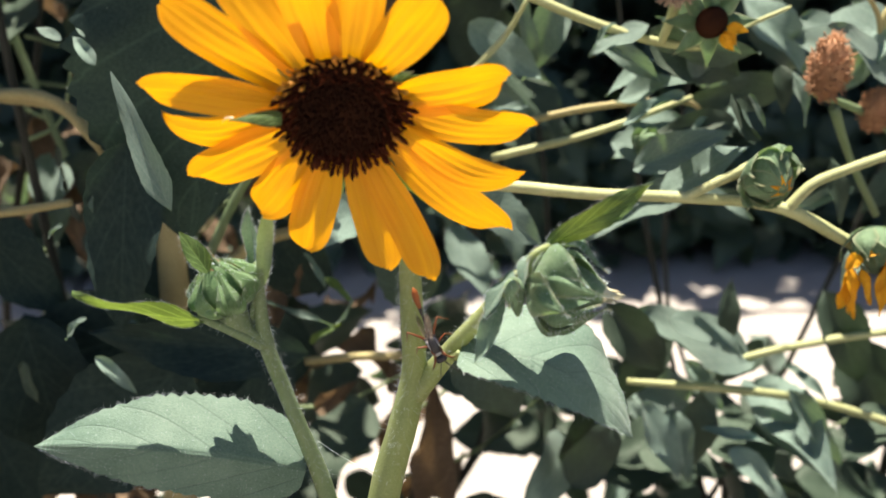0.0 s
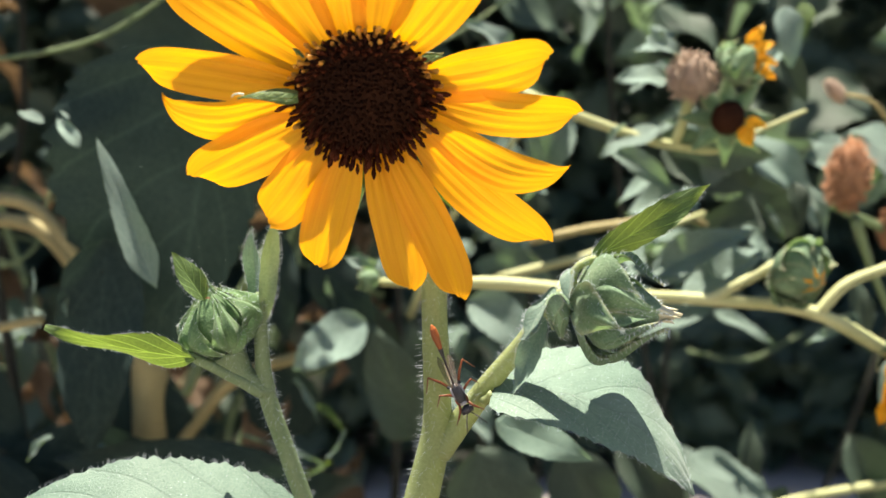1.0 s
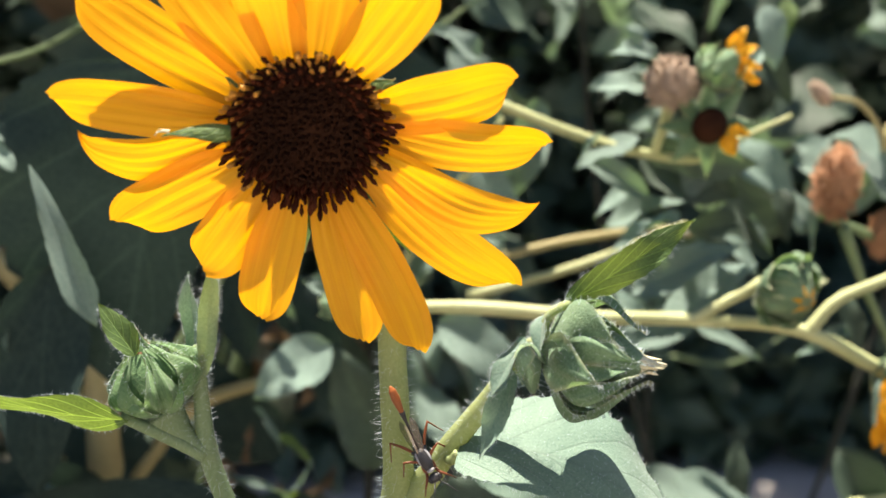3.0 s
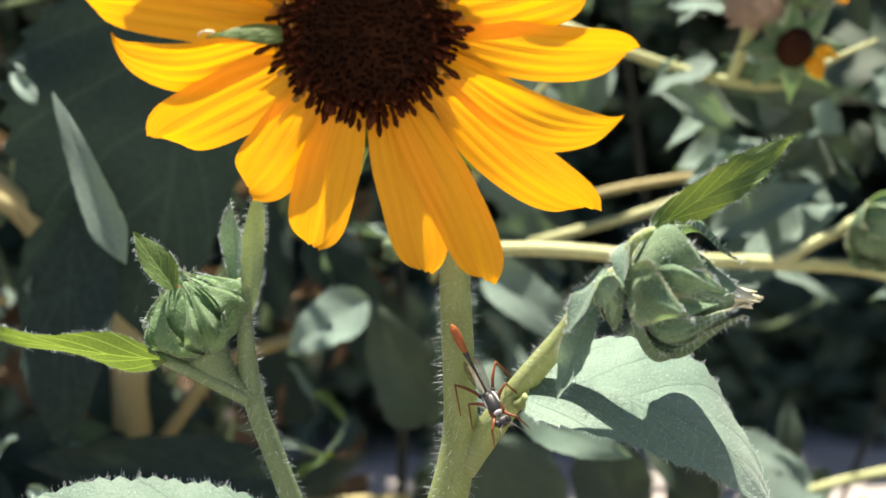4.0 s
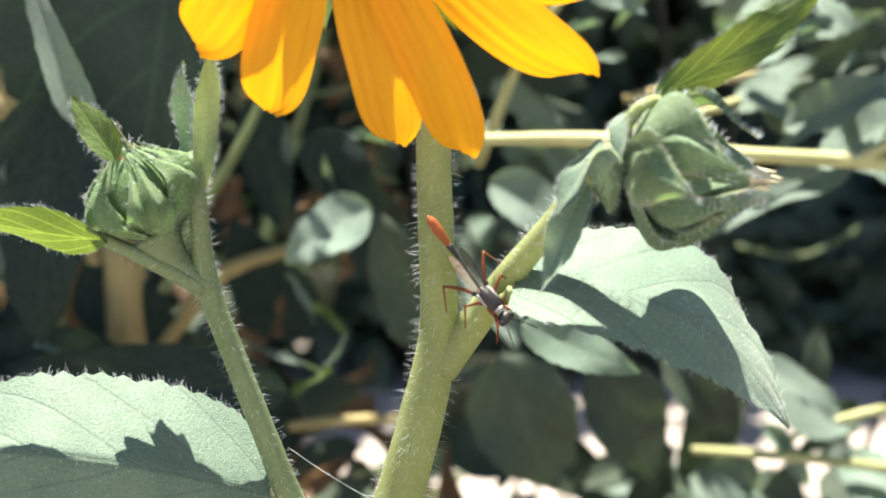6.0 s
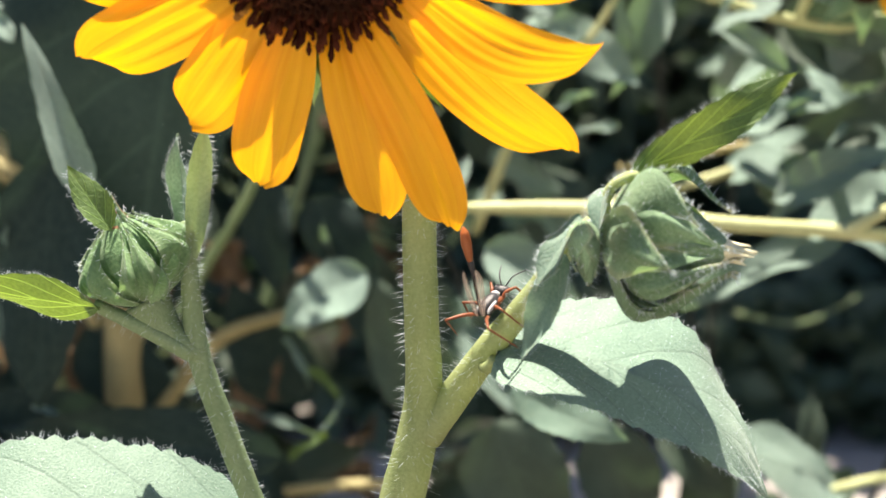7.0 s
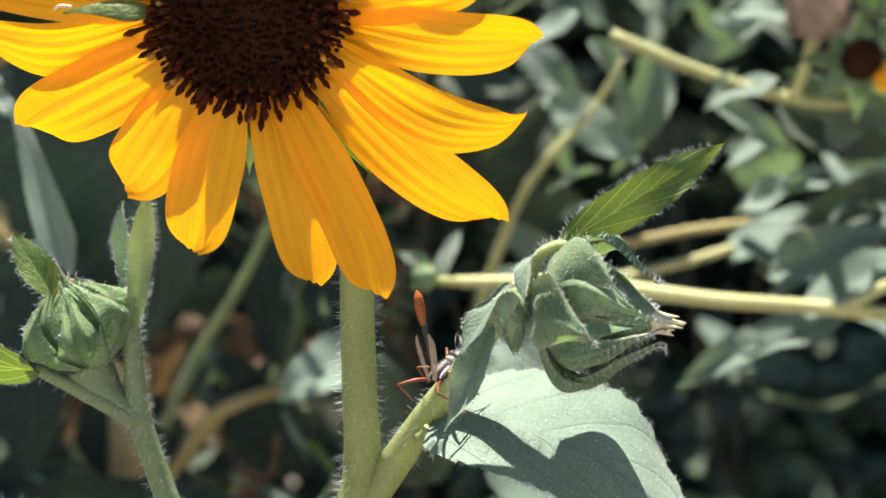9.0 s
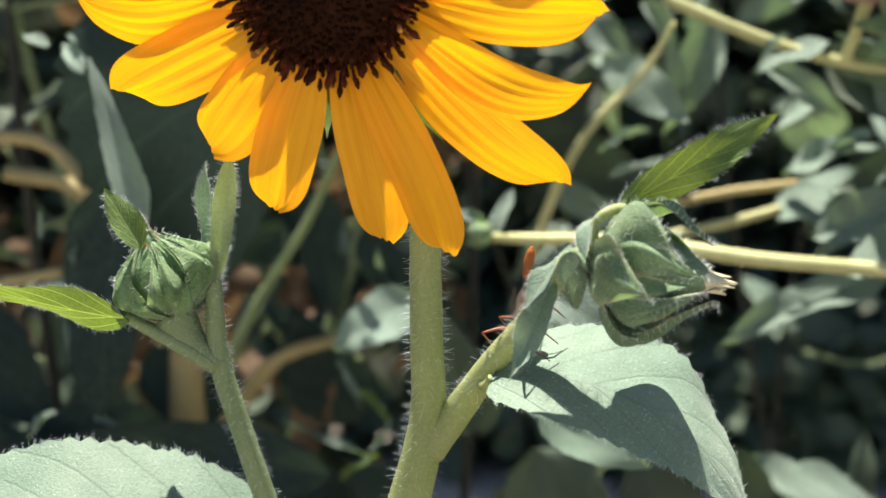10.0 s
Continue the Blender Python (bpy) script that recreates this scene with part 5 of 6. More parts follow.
    stalk(shade, [(-0.1868, 0.3800, 0.4807), (-0.1619, 0.3750, 0.4850), (-0.1408, 0.3700, 0.4898)], [0.0020, 0.0019, 0.0016], M_STALK, "stalk")
    back_leaf(plant, (-0.0467, 0.3350, 0.4394), (-0.1315, 0.3250, 0.4522), (0.05, -0.9, 0.3), DEEP_SHADE, 0.46, 1)
    # pale leaves stand in for sunlit patches on the dark leaf
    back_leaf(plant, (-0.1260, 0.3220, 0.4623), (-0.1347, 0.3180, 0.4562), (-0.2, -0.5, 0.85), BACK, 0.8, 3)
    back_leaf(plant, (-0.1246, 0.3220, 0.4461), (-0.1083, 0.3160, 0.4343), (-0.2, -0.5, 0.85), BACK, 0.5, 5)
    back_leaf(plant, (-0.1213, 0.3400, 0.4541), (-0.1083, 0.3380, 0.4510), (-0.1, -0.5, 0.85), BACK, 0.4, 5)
    back_leaf(plant, (-0.1660, 0.3600, 0.4251), (-0.1620, 0.3550, 0.4069), (-0.2, -0.8, 0.5), SHADE_LEAF, 0.5, 5)
    back_leaf(plant, (-0.1068, 0.4000, 0.4251), (-0.1947, 0.3800, 0.4016), (0.1, -0.95, 0.05), DEEP_SHADE, 0.9, 3)
    back_leaf(plant, (-0.0997, 0.3600, 0.4238), (-0.1635, 0.3400, 0.3681), (0.1, -0.95, 0.15), DEEP_SHADE, 1.0, 6)
    back_leaf(plant, (-0.2144, 0.4200, 0.3799), (-0.1879, 0.4000, 0.3212), (0.2, -0.95, 0.1), DEEP_SHADE, 1.1, 7)
    back_leaf(plant, (-0.1236, 0.4200, 0.3689), (-0.0721, 0.4100, 0.4084), (0.1, -0.95, 0.1), DEEP_SHADE, 0.9, 8)
    back_leaf(plant, (-0.0951, 0.4000, 0.3560), (-0.0600, 0.3900, 0.4072), (0.1, -0.95, 0.1), DEEP_SHADE, 0.8, 9)
    back_leaf(plant, (0.0511, 0.3800, 0.4315), (0.0709, 0.3700, 0.3862), (0.1, -0.95, 0.1), SHADE_LEAF, 1.0, 10)
    back_leaf(plant, (0.0767, 0.4000, 0.4273), (0.1053, 0.3900, 0.3942), (0, -0.9, 0.3), SHADE_LEAF, 0.9, 11)
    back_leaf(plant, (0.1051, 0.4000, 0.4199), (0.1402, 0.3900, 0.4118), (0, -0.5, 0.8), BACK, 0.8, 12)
    back_leaf(plant, (0.0162, 0.3700, 0.4365), (0.0351, 0.3600, 0.3889), (0, -0.95, 0.1), SHADE_LEAF, 1.2, 13)
    back_leaf(plant, (-0.1705, 0.3800, 0.4360), (-0.1590, 0.3700, 0.3590), (0.2, -0.95, 0.1), DEEP_SHADE, 1.0, 14)
    back_leaf(plant, (-0.1947, 0.4000, 0.4743), (-0.1574, 0.3900, 0.4309), (0.2, -0.95, 0.1), DEEP_SHADE, 0.9, 15)
    back_leaf(plant, (-0.1276, 0.4200, 0.4547), (-0.0877, 0.4100, 0.4030), (0.1, -0.95, 0.1), DEEP_SHADE, 0.8, 16)
    back_leaf(plant, (-0.0029, 0.4000, 0.4305), (-0.0211, 0.3800, 0.4781), (0.1, -0.95, 0.1), SHADE_LEAF, 0.9, 18)
    back_leaf(plant, (-0.0517, 0.4200, 0.4258), (-0.0714, 0.4000, 0.4720), (0, -0.9, 0.2), DEEP_SHADE, 0.9, 19)
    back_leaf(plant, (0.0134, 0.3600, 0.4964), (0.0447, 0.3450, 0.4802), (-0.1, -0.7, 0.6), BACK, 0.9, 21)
    back_leaf(plant, (-0.0431, 0.4000, 0.5052), (-0.0212, 0.3900, 0.4754), (0, -0.95, 0.0), DEEP_SHADE, 0.9, 24)
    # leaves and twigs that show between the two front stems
    back_leaf(plant, (-0.0625, 0.4100, 0.5164), (-0.0553, 0.4000, 0.4702), (0.1, -0.95, 0.1), DEEP_SHADE, 0.62, 0)
    back_leaf(plant, (-0.0238, 0.3780, 0.4850), (-0.0520, 0.3700, 0.4700), (-0.05, -0.76, 0.58), BACK, 1.25, 1)
    back_leaf(plant, (-0.0518, 0.3800, 0.4617), (-0.0401, 0.3700, 0.4522), (0.3, -0.5, 0.8), BACK, 0.42, 6)
    back_leaf(plant, (-0.0429, 0.3720, 0.4550), (-0.0308, 0.3680, 0.4455), (-0.2, -0.4, 0.9), LIME, 0.5, 7)
    back_leaf(plant, (-0.0327, 0.3700, 0.4464), (-0.0360, 0.3680, 0.4324), (0.7, -0.6, 0.2), BACK, 0.3, 6)
    back_leaf(plant, (-0.0731, 0.3900, 0.4364), (-0.0411, 0.3850, 0.4274), (0.0, -0.3, 0.95), BACK, 0.22, 0)
    back_leaf(plant, (-0.0567, 0.4000, 0.4339), (-0.0577, 0.3950, 0.4492), (-0.3, -0.6, 0.7), DRY, 0.45, 3)
    back_leaf(plant, (-0.0530, 0.3900, 0.4155), (-0.0402, 0.3850, 0.4282), (0.2, -0.5, 0.8), LIME, 0.4, 3)
    back_leaf(plant, (-0.0332, 0.4000, 0.4810), (-0.0427, 0.3900, 0.4956), (-0.6, -0.6, 0.5), BACK, 0.35, 5)
    back_leaf(plant, (-0.0157, 0.4100, 0.4977), (-0.0332, 0.4000, 0.5065), (0, -0.4, 0.9), BACK, 0.4, 2)
    back_leaf(plant, (-0.0349, 0.4200, 0.4845), (-0.0037, 0.4000, 0.4332), (0.1, -0.9, 0.2), SHADE_LEAF, 0.7, 2)
    stalk(plant, [(-0.1053, 0.4200, 0.4202), (-0.0763, 0.4100, 0.4544), (-0.0457, 0.4000, 0.4666)], [0.0030, 0.0028, 0.0022], M_STALK, "stalk")
    stalk(plant, [(-0.0959, 0.4000, 0.4510), (-0.0828, 0.4000, 0.4763), (-0.0640, 0.3950, 0.5058), (-0.0432, 0.3900, 0.5488)], [0.0022, 0.0020, 0.0016, 0.0012], M_STEM_DIM, "stalk")
    # leaves added overhead, out of view, to keep the lower ones in shade
    for k in range(14):
        a = k * 2.4
        c = Vector((-0.205, 0.425, 0.71 + 0.006 * k))
        d = Vector((math.cos(a), math.sin(a) * 0.6, -0.12))
        back_leaf(plant, c + d * 0.01, c + d * 0.085, (0, 0, 1), SHADE_LEAF, 0.95, k)
    for k in range(16):
        a = k * 2.4
        c = Vector((-0.262, 0.36, 0.70 + 0.008 * k))
        d = Vector((math.cos(a), math.sin(a) * 0.7, -0.15))
        back_leaf(shade, c + d * 0.02, c + d * 0.11, (0, 0, 1), SHADE_LEAF, 0.95, k)
    return shade


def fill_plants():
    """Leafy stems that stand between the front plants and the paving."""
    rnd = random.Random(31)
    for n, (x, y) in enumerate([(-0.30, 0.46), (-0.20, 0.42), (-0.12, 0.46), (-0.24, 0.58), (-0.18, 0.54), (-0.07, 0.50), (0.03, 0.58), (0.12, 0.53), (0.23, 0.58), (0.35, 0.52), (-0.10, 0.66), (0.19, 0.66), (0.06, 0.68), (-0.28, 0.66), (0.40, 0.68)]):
        pl = root("sunflower_plant", (x, y, -0.02), "leafy sunflower stem in the bed, pale and dark green", "sunflower", "sunflower plants")
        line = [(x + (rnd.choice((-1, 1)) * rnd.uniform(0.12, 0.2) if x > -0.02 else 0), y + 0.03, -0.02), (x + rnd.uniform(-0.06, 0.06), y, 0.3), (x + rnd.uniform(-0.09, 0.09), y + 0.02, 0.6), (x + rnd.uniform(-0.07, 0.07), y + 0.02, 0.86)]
        stalk(pl, line, [0.0030, 0.0024, 0.0018, 0.0014] if x < 0 else [0.0025, 0.0016, 0.0014, 0.0012], M_STEM_SHADE if x > 0 or n % 2 else M_STEM_DIM, "stem", sides=8)
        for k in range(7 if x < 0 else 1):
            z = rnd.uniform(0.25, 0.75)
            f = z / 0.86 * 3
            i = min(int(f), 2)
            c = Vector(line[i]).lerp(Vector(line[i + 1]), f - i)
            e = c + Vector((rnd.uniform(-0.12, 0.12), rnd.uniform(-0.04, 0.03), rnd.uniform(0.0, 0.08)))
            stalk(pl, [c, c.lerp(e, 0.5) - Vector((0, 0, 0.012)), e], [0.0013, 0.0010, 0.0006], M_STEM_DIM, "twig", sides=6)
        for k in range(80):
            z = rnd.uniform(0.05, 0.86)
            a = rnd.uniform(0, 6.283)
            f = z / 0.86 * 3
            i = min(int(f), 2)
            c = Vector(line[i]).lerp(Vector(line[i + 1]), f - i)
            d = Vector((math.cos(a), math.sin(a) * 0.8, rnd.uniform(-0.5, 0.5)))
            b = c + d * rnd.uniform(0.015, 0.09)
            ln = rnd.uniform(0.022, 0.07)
            # slope of the sight line from the camera's first place
            sight_drop = (0.651 - b.z) / (b.y + 0.077)
            # leaves are left out so that gaps fit the camera's view
            if (b.x > 0.04 and 0.2 < sight_drop < 0.44 and rnd.random() < 0.85) or (b.x > 0.06 and 0.43 < sight_drop < 0.53) or (b.x > 0.05 and b.z > 0.64 and rnd.random() < 0.6) or (b.x > -0.02 and sight_drop > 0.43 and rnd.random() < 0.1):
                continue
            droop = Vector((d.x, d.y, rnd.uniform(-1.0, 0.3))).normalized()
            if 0.0 < b.x / (b.y + 0.077) < 0.095 and sight_drop > 0.54:
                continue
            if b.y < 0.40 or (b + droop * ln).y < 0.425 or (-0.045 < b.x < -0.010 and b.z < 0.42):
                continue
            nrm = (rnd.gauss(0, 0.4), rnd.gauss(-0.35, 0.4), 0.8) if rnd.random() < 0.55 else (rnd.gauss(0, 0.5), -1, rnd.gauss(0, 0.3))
            back_leaf(pl, b, b + droop * ln, nrm, rnd.choice((SHADE_LEAF, SHADE_LEAF, SHADE_LEAF, SHADE_LEAF, BACK, BACK, BACK, BACK, BACK, SHADE_LEAF) if b.x > 0 else (SHADE_LEAF, DRY, DRY, DRY, DRY, SHADE_LEAF, DEEP_SHADE, BACK, SHADE_LEAF, DRY)), rnd.uniform(0.75, 1.1), k)


def low_plant():
    plant = root("sunflower_plant", (0.1, 0.5, -0.02), "low sunflower stems with grey leaves over the paving", "sunflower", "sunflower plants")
    stalk(plant, [(0.1, 0.5, -0.02), (0.3, 0.48, 0.1), (0.2253, 0.4200, 0.3490), (0.1802, 0.4200, 0.3654), (0.1393, 0.4100, 0.3779), (0.0895, 0.4100, 0.3833)], [0.004, 0.003, 0.0022, 0.002, 0.002, 0.0016], M_BRANCH, "branch")
    stalk(plant, [(0.2323, 0.4400, 0.3931), (0.1831, 0.4300, 0.3916), (0.1486, 0.4200, 0.3900), (0.1255, 0.4200, 0.3816)], [0.002, 0.002, 0.0017, 0.0013], M_BRANCH, "branch")
    stalk(plant, [(-0.0116, 0.4200, 0.3934), (-0.0377, 0.4200, 0.3933), (-0.0587, 0.4200, 0.3914)], [0.002, 0.002, 0.002], M_STALK, "branch")
    back_leaf(plant, (0.1489, 0.4200, 0.3871), (0.0885, 0.4000, 0.4253), (0, -0.5, 0.8), BACK, 0.9, 0)
    back_leaf(plant, (0.1306, 0.4200, 0.3845), (0.1403, 0.4200, 0.4276), (0.2, -0.95, 0), SHADE_LEAF, 0.5, 1)
    back_leaf(plant, (0.1107, 0.4200, 0.3638), (0.1220, 0.4000, 0.3327), (0, -0.6, 0.7), BACK, 0.9, 3)
    back_leaf(plant, (0.1509, 0.4200, 0.3629), (0.1990, 0.4000, 0.3310), (0, -0.8, 0.5), BACK, 0.5, 4)
    back_leaf(plant, (0.1683, 0.4300, 0.3784), (0.1839, 0.4100, 0.3769), (0, -0.4, 0.8), BACK, 0.6, 6)
    back_leaf(plant, (0.2079, 0.4600, 0.3775), (0.2360, 0.4400, 0.3237), (0, -0.95, 0.1), SHADE_LEAF, 1.0, 7)
    back_leaf(plant, (0.0637, 0.4000, 0.3341), (0.0859, 0.4000, 0.3699), (0, -0.9, 0.2), SHADE_LEAF, 0.9, 8)
    back_leaf(plant, (0.1251, 0.4100, 0.3572), (0.1569, 0.4000, 0.3564), (0, -0.5, 0.8), BACK, 0.4, 9)
    back_leaf(plant, (-0.0031, 0.4500, 0.2935), (0.0030, 0.4300, 0.3635), (0.1, -0.95, 0.1), DRY, 0.7, 10)
    back_leaf(plant, (-0.0570, 0.4400, 0.3560), (-0.0392, 0.4300, 0.3706), (0.1, -0.9, 0.3), DRY, 0.9, 11)
    back_leaf(plant, (0.0945, 0.4000, 0.3780), (0.1154, 0.3900, 0.3410), (0.1, -0.6, 0.75), BACK, 0.75, 1)
    back_leaf(plant, (0.0849, 0.4200, 0.3720), (0.0596, 0.4100, 0.3260), (0.0, -0.9, 0.2), SHADE_LEAF, 0.8, 2)
    back_leaf(plant, (0.1363, 0.4000, 0.3524), (0.1727, 0.3900, 0.3259), (0.0, -0.5, 0.85), BACK, 0.6, 4)
    back_leaf(plant, (0.1655, 0.4100, 0.3773), (0.2008, 0.4000, 0.3272), (0.1, -0.8, 0.4), BACK, 0.36, 5)
    back_leaf(plant, (0.1865, 0.4400, 0.4134), (0.2123, 0.4300, 0.3606), (0.1, -0.95, 0.0), SHADE_LEAF, 0.75, 3)
    back_leaf(plant, (0.1261, 0.4200, 0.3726), (0.1231, 0.4100, 0.3261), (0.2, -0.9, 0.2), SHADE_LEAF, 0.7, 1)
    back_leaf(plant, (0.1085, 0.4300, 0.4064), (0.0883, 0.4200, 0.3611), (0.0, -0.9, 0.2), SHADE_LEAF, 0.75, 1)
    back_leaf(plant, (0.1181, 0.4200, 0.3886), (0.1395, 0.4100, 0.3650), (0.0, -0.75, 0.6), BACK, 0.5, 5)
    back_leaf(plant, (0.1566, 0.4300, 0.3930), (0.1339, 0.4200, 0.3730), (0.1, -0.9, 0.2), SHADE_LEAF, 0.7, 2)


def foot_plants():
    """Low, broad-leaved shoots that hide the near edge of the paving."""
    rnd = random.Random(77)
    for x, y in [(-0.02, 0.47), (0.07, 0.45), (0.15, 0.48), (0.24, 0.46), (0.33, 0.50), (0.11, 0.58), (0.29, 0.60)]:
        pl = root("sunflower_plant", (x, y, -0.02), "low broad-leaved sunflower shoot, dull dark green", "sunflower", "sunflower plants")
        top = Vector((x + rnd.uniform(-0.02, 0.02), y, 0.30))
        stalk(pl, [(x, y, -0.02), (x + rnd.uniform(-0.02, 0.02), y, 0.2), top], [0.004, 0.0034, 0.002], M_STEM_SHADE, "stem", sides=8)
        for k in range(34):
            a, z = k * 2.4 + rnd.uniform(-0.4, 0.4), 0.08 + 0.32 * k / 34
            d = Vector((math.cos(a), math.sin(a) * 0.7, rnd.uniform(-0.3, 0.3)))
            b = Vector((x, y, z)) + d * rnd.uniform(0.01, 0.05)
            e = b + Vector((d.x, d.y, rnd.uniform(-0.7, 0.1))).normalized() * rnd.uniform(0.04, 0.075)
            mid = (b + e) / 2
            # sight line slopes from the camera's first place; leaves thinned to fit its view
            sight_drop, sight_side = (0.651 - mid.z) / (mid.y + 0.077), mid.x / (mid.y + 0.077)
            if min((0.651 - q.z) / (q.y + 0.077) for q in (b, e)) < 0.52 or -0.045 < e.x < -0.008 or (0.0 < sight_side < 0.095 and (0.54 < sight_drop < 0.60 or 0.615 < sight_drop < 0.70)):
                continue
            back_leaf(pl, b, e, (rnd.gauss(0, 0.4), rnd.gauss(-0.5, 0.3), 0.6), rnd.choice((SHADE_LEAF, SHADE_LEAF, SHADE_LEAF, SHADE_LEAF, SHADE_LEAF, BACK)), rnd.uniform(0.8, 1.1), k)


BRANCHED, SEEDING, SHADED = branch_plant(), seed_plant(), dark_plant()
low_plant()
foot_plants()
fill_plants()


# ---- added backdrop wall and dark shrubs beyond the paving ----
# wall added to block bright gaps between the shrubs; none is known there
M_BACKDROP = ground_mat("backdrop_brown", (0.10, 0.085, 0.07), (0.17, 0.145, 0.12), 40, 0.95, 0.3)
tagged(part("backdrop_north", box_bm((-6, 3.35, -0.1), (6, 3.55, 2.6), 0.01), M_BACKDROP, None, smooth=False), "plain brown wall added as a dark backdrop behind the shrubs", "wall", kind="structure")
def shrubs():
    leafm = [leaf_mesh(1.0, 0.5, 0.15, 0.15, M_LEAF_SHADE, 0, 90 + k, 4, 1, wave=0.05)[0] for k in range(2)]
    rnd = random.Random(11)
    for k in range(5):
        sh = root("shrub", (-2.4 + 1.2 * k, 2.75, 0), "dense dark green shrub with an overhang added to shade the paving", "shrub", "shrubs")
        c = Vector(sh.location)
        for q in range(4):
            stalk(sh, [c + Vector((0.1 * q - 0.15, 0, -0.05)), c + Vector((0.2 * q - 0.3, -0.1, 0.5)), c + Vector((0.35 * q - 0.5, -0.3, 1.3))], [0.025, 0.02, 0.012], M_STALK, "trunk")
        verts, faces = [], []
        for _ in range(14000):
            p = c + Vector((rnd.uniform(-0.75, 0.75), rnd.uniform(-1.32, 0.7), 0))
            over = c.y - p.y
            p.z = rnd.uniform(0.0, 2.3 if over < 0.4 else 1.35)
            # high front leaves are an unseen overhang, added to shade the paving
            if over > 1.0:
                p.z = rnd.uniform(0.0, 0.20) if over > 1.2 or rnd.random() < 0.35 else rnd.uniform(0.45, 1.7 if over < 1.1 else 1.3)
            d = Vector((rnd.gauss(0, 1), rnd.gauss(0, 1), rnd.gauss(-0.3, 0.6))).normalized()
            m = aim(p, p + d, (rnd.gauss(0, 0.6), rnd.gauss(-0.3, 0.6), 1)) @ Matrix.Scale(rnd.uniform(0.05, 0.11), 4)
            n0 = len(verts)
            verts += [m @ Vector(v) for v in ((0, 0, 0), (0.4, 0.27, 0.04), (0.45, 0, 0), (0.4, -0.27, 0.04), (1, 0, -0.1))]
            faces += [(n0, n0 + 2, n0 + 1), (n0, n0 + 3, n0 + 2), (n0 + 1, n0 + 2, n0 + 4), (n0 + 2, n0 + 3, n0 + 4)]
        me = bpy.data.meshes.new("crown")
        me.from_pydata([v - c for v in verts], [], faces)
        me.materials.append(M_LEAF_SHADE)
        o = new("crown", me)
        o.parent = sh
        tagged(o, kind="stuff")


shrubs()


# ---- a spider thread across the foot of the stems ----
thread = root("spider_thread", (-0.0287, 0.1880, 0.4892), "thin white spider thread between two stems", "spider thread")
part("strand", tube_bm([(-0.0292, 0.1890, 0.4892), (-0.0248, 0.1880, 0.4862), (-0.0191, 0.1880, 0.4821), (-0.0114, 0.1870, 0.4778)], [0.000035, 0.00003, 0.00003, 0.000035], 5), M_HAIR, thread)


# ---- the wasp ----
M_BLACK = plant_mat("wasp_black", (0.012, 0.012, 0.014), (0.05, 0.05, 0.055), 900, 0.35, None, 0, 0.2, 0, 0.0)
M_SILVER = plant_mat("wasp_silver_down", (0.2, 0.2, 0.215), (0.42, 0.42, 0.44), 900, 0.5, None, 0, 0.2, 0, 0.0)
M_ORANGE = plant_mat("wasp_orange", (0.20, 0.062, 0.02), (0.34, 0.115, 0.034), 700, 0.35, (0.7, 0.2, 0.03), 0.15, 0.1, 0, 0.0)
M_LEG = plant_mat("wasp_leg_rust", (0.10, 0.03, 0.012), (0.20, 0.058, 0.02), 700, 0.4, None, 0, 0.1, 0, 0.0)
M_WING = plant_mat("wasp_wing_smoky", (0.07, 0.055, 0.045), (0.13, 0.105, 0.09), 700, 0.3, (0.25, 0.2, 0.17), 0.5, 0.1, 0.4, 0.0)


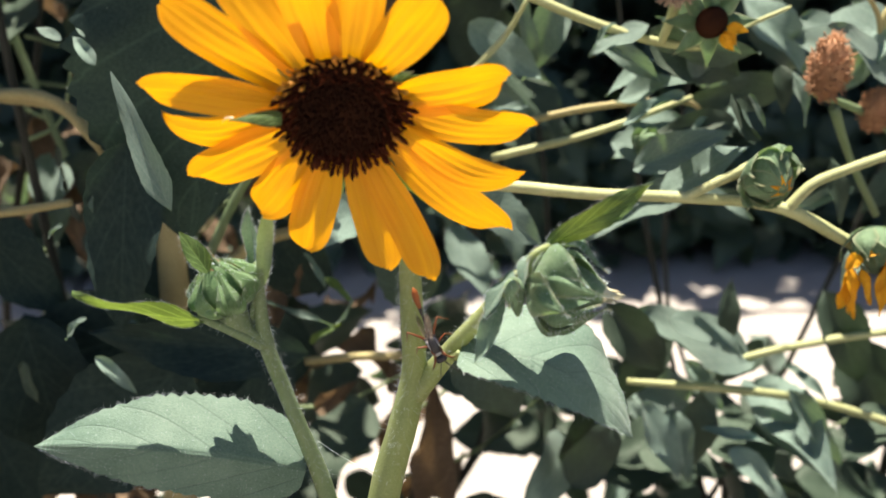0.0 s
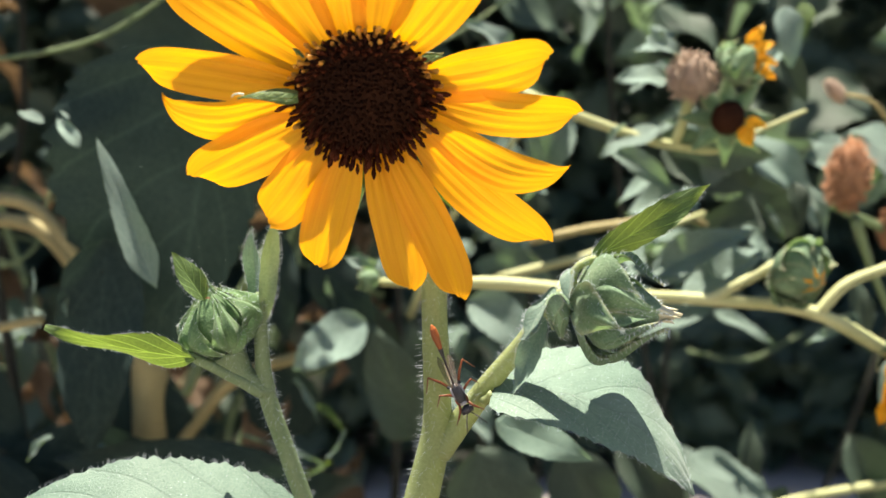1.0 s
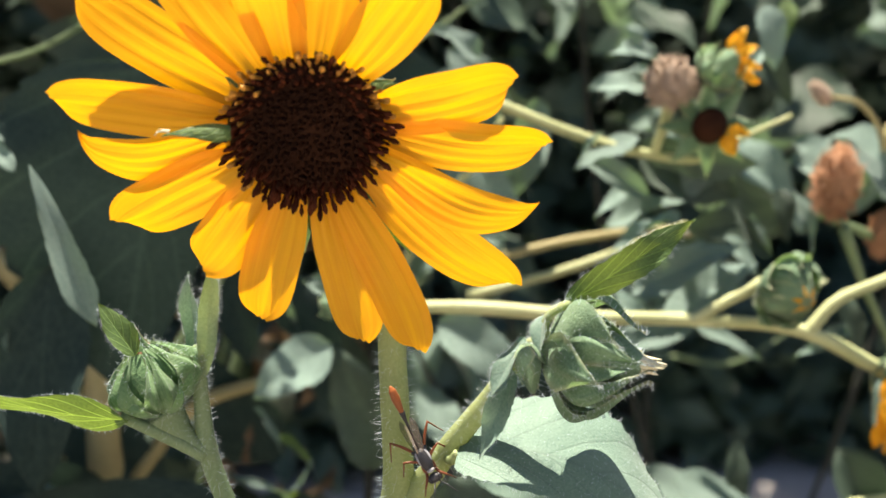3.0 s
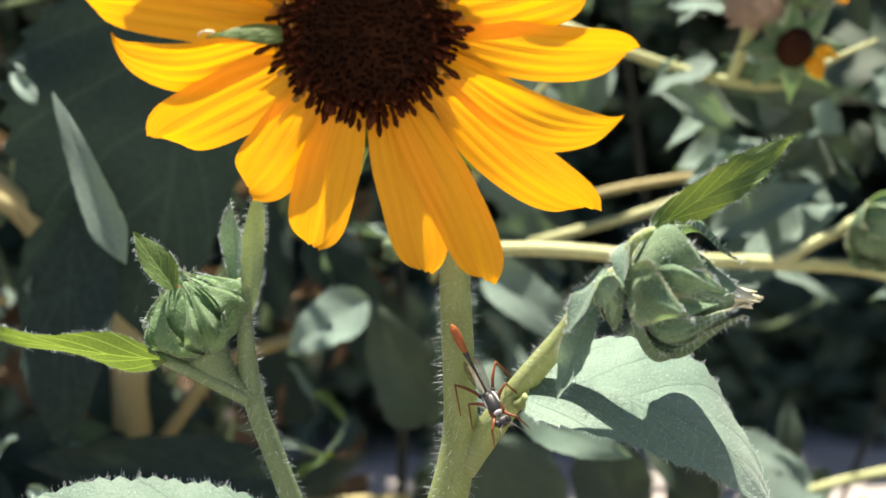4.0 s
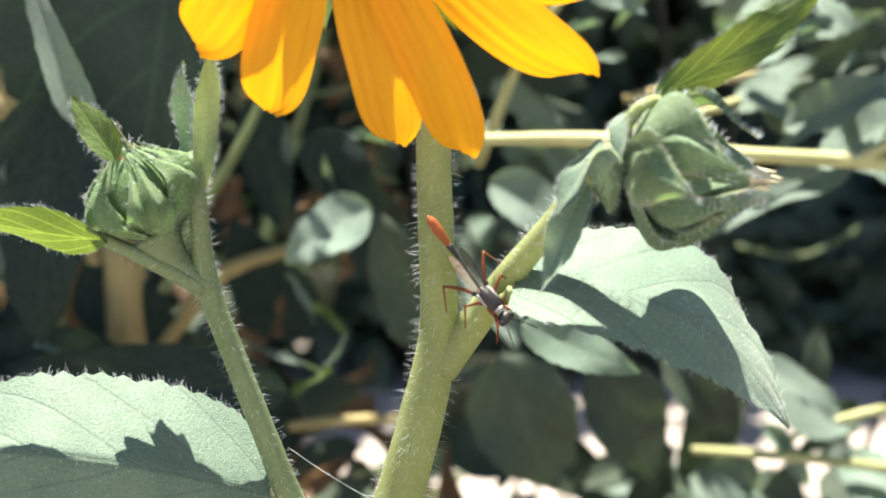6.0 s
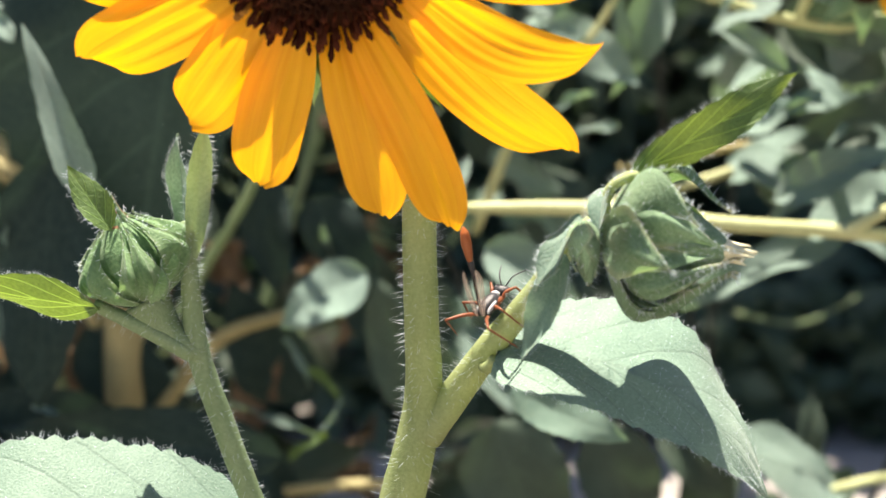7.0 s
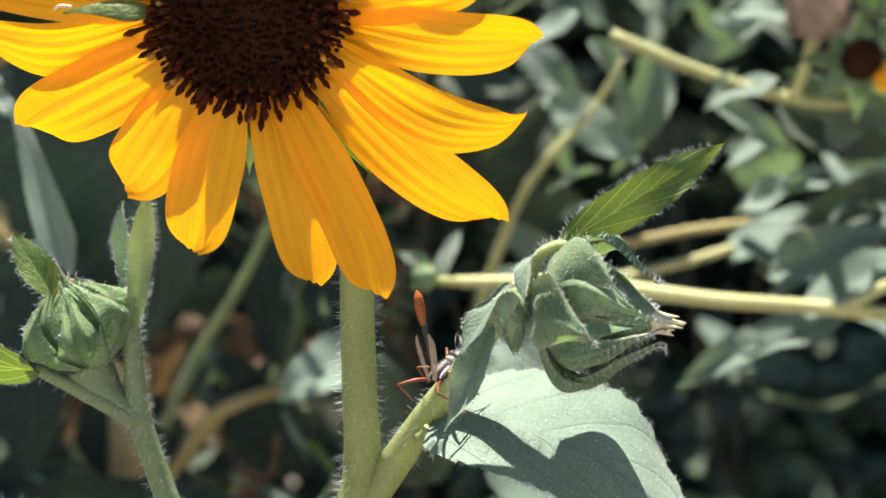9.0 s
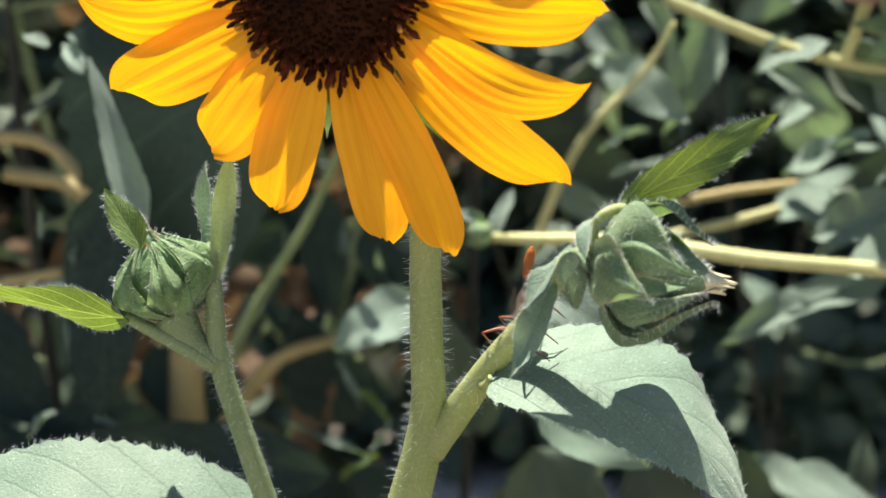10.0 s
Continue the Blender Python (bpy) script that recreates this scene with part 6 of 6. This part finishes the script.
def wasp():
    """A thread-waisted wasp: head to +x, back to +z, origin in the thorax."""
    w = root("wasp", (0, 0, 0), "thread-waisted black wasp with orange legs and tail", "wasp")
    body = part("thorax", blob_bm((0, 0, 0), (1, 0, 0), 0.0013, 0.0052, 14, 10), M_BLACK, w, "black thorax with silver flanks")
    for y in (-1, 1):
        part("silver_patch", blob_bm((-0.0006, y * 0.00098, 0.0003), (1, 0, 0.1), 0.00042, 0.0028, 10, 8), M_SILVER, body, "silver downy patch")
        part("rust_patch", blob_bm((0.0013, y * 0.0008, -0.0002), (1, 0, -0.2), 0.00062, 0.0024, 10, 8), M_LEG, body, "rust-red flank")
    part("collar", blob_bm((0.0021, 0, 0.0005), (0, 1, 0), 0.0005, 0.0016, 10, 8), M_SILVER, body)
    head = part("head", blob_bm((0.0036, 0, -0.0003), (0, 1, 0), 0.0010, 0.0026, 14, 10), M_BLACK, w)
    for y in (-1, 1):
        part("eye", blob_bm((0.0037, y * 0.00095, -0.0001), (0, 1, 0.2), 0.0008, 0.0010, 10, 8), M_BLACK, head)
        part("antenna", tube_bm([(0.0042, y * 0.0003, 0), (0.0056, y * 0.0012, 0.0012), (0.0080, y * 0.0024, 0.0010)], [0.00014, 0.00013, 0.00008], 6), M_BLACK, head)
    tail = new("abdomen")
    tail.parent = w
    BASIS[tail.name] = Matrix()
    part("waist", tube_bm([(0, 0, 0), (-0.0033, 0, 0.0001), (-0.0062, 0, 0), (-0.0082, 0, 0)], [0.00026, 0.00020, 0.00030, 0.0006], 8), M_BLACK, tail, "thread-thin black waist")
    g = bmesh.new()
    tube_bm([(-0.0074, 0, 0), (-0.0090, 0, 0.0001), (-0.0110, 0, 0.0001), (-0.0127, 0, 0), (-0.0136, 0, 0)], [0.0003, 0.0006, 0.00085, 0.0007, 0.0002], 12, g)
    part("gaster", g, M_ORANGE, tail, "swollen orange end of the abdomen")
    for y in (-1, 1):
        for (x0, kx, ky, kz, fx, fy, fz) in ((-0.0018, -0.0060, 0.0040, 0.0010, -0.0030, 0.0058, -0.0050), (0.0, -0.0016, 0.0036, 0.0010, 0.0006, 0.0052, -0.0044), (0.0018, 0.0044, 0.0024, 0.0004, 0.0058, 0.0034, -0.0034)):
            leg = part("leg", tube_bm([(x0, y * 0.0009, -0.0006), ((x0 + kx) / 2, y * ky * 0.55, kz * 0.6), (kx, y * ky, kz)], [0.00028, 0.00030, 0.00018], 8), M_LEG, w, "orange leg")
            part("hip", tube_bm([(x0, y * 0.0008, -0.0005), (x0 * 0.6 + kx * 0.2, y * ky * 0.35, kz * 0.3)], [0.00036, 0.00034], 8, n=2), M_BLACK, leg, "black leg root")
            part("shin", tube_bm([(kx, y * ky, kz), ((kx + fx) / 2, y * (ky + fy) / 2, (kz + fz) / 2), (fx, y * fy, fz)], [0.00018, 0.00014, 0.00008], 8), M_LEG, leg)
        me, _ = leaf_mesh(0.0078, 0.0017, 0.05, 0.02, M_WING, 0, 500, 12, 3, wave=0.0, broad=0.7)
        obj("wing", me, tail, aim((0.0006, y * 0.0005, 0.0007), (-0.0072, y * 0.0011, 0.0012), (0.1, y * 0.5, 1)), "smoky see-through wing")
    return w, tail


M_WING.node_tree.nodes["Principled BSDF"].inputs["Alpha"].default_value = 0.17
WASP, TAIL = wasp()


def motions():
    # seconds, thorax place, way of the head, way of the tail
    down, up_arm = (0.46, -0.22, -0.86), (0.55, 0.70, 0.45)
    steps = [
        (0.0, (0.0010, 0.1785, 0.5211), down, (-0.27, 0.0, 0.96)), (0.5, (0.0013, 0.1785, 0.5183), down, (-0.32, 0.0, 0.95)), (1.0, (0.0002, 0.1785, 0.5191), down, (-0.33, 0.0, 0.94)),
        (1.5, (0.0007, 0.1785, 0.5184), down, (-0.33, 0.0, 0.94)), (2.0, (0.0004, 0.1785, 0.5183), down, (-0.35, 0.0, 0.93)), (3.5, (0.0012, 0.1785, 0.5178), (0.45, -0.5, -0.74), (-0.37, 0.0, 0.93)),
        (4.0, (0.0011, 0.1785, 0.5181), (0.40, -0.68, -0.62), (-0.42, 0.0, 0.90)), (4.5, (0.0019, 0.1785, 0.5180), (0.40, -0.76, -0.52), (-0.58, 0.0, 0.81)), (5.0, (0.0007, 0.1785, 0.5178), (0.42, -0.76, -0.50), (-0.54, 0.0, 0.84)),
        (5.7, (0.0020, 0.1785, 0.5166), (0.42, -0.76, -0.50), (-0.60, 0.0, 0.80)), (6.1, (0.0038, 0.1780, 0.5193), (0.75, -0.1, -0.65), (-0.50, 0.0, 0.86)), (6.45, (0.0037, 0.1780, 0.5279), (0.85, 0.4, 0.2), (-0.2, 0.0, 0.98)),
        (6.8, (0.0050, 0.1800, 0.5280), up_arm, (0.06, 0.0, 1.0)), (7.0, (0.0063, 0.1800, 0.5273), up_arm, (-0.20, 0.0, 0.98)), (7.5, (0.0084, 0.1800, 0.5290), up_arm, (-0.27, 0.0, 0.96)), (8.0, (0.0091, 0.1800, 0.5290), up_arm, (-0.28, 0.0, 0.96)),
        (8.5, (0.0099, 0.1800, 0.5302), up_arm, (-0.46, 0.0, 0.89)), (9.0, (0.0093, 0.1800, 0.5279), up_arm, (-0.18, 0.0, 0.98)), (9.5, (0.0089, 0.1800, 0.5289), up_arm, (-0.17, 0.0, 0.98)), (10.0, (0.0122, 0.1820, 0.5281), up_arm, (0.18, 0.0, 0.98)),
    ]
    rows, tails = [], []
    for t, p, h, q in steps:
        back = (-0.2, -0.75, 0.6) if t < 6.3 else (-0.35, -0.45, 0.8)
        m = aim(p, Vector(p) + Vector(h), back)
        rows.append((t, m))
        hinge = m @ Vector((-0.0022, 0, 0.0002))
        tails.append((t, m.inverted() @ aim(hinge, hinge - Vector(q), back)))
    # plants behind shift from four to six seconds and stay, fitting the camera's view
    for plant, shift in ((BRANCHED, (0.0203, 0.0, 0.0045)), (SEEDING, (0.0195, 0.0, 0.0132)), (SHADED, (0.0, 0.0, 0.0040))):
        rest = ORIGIN[plant.name]
        walk(plant, [(t, Matrix.Translation(rest + Vector(shift) * k)) for t, k in ((0, 0), (3.4, 0), (4.0, 0.35), (4.5, 0.62), (5.5, 0.97), (6.5, 1), (10, 1))])
    walk(WASP, rows)
    walk(TAIL, tails)


motions()
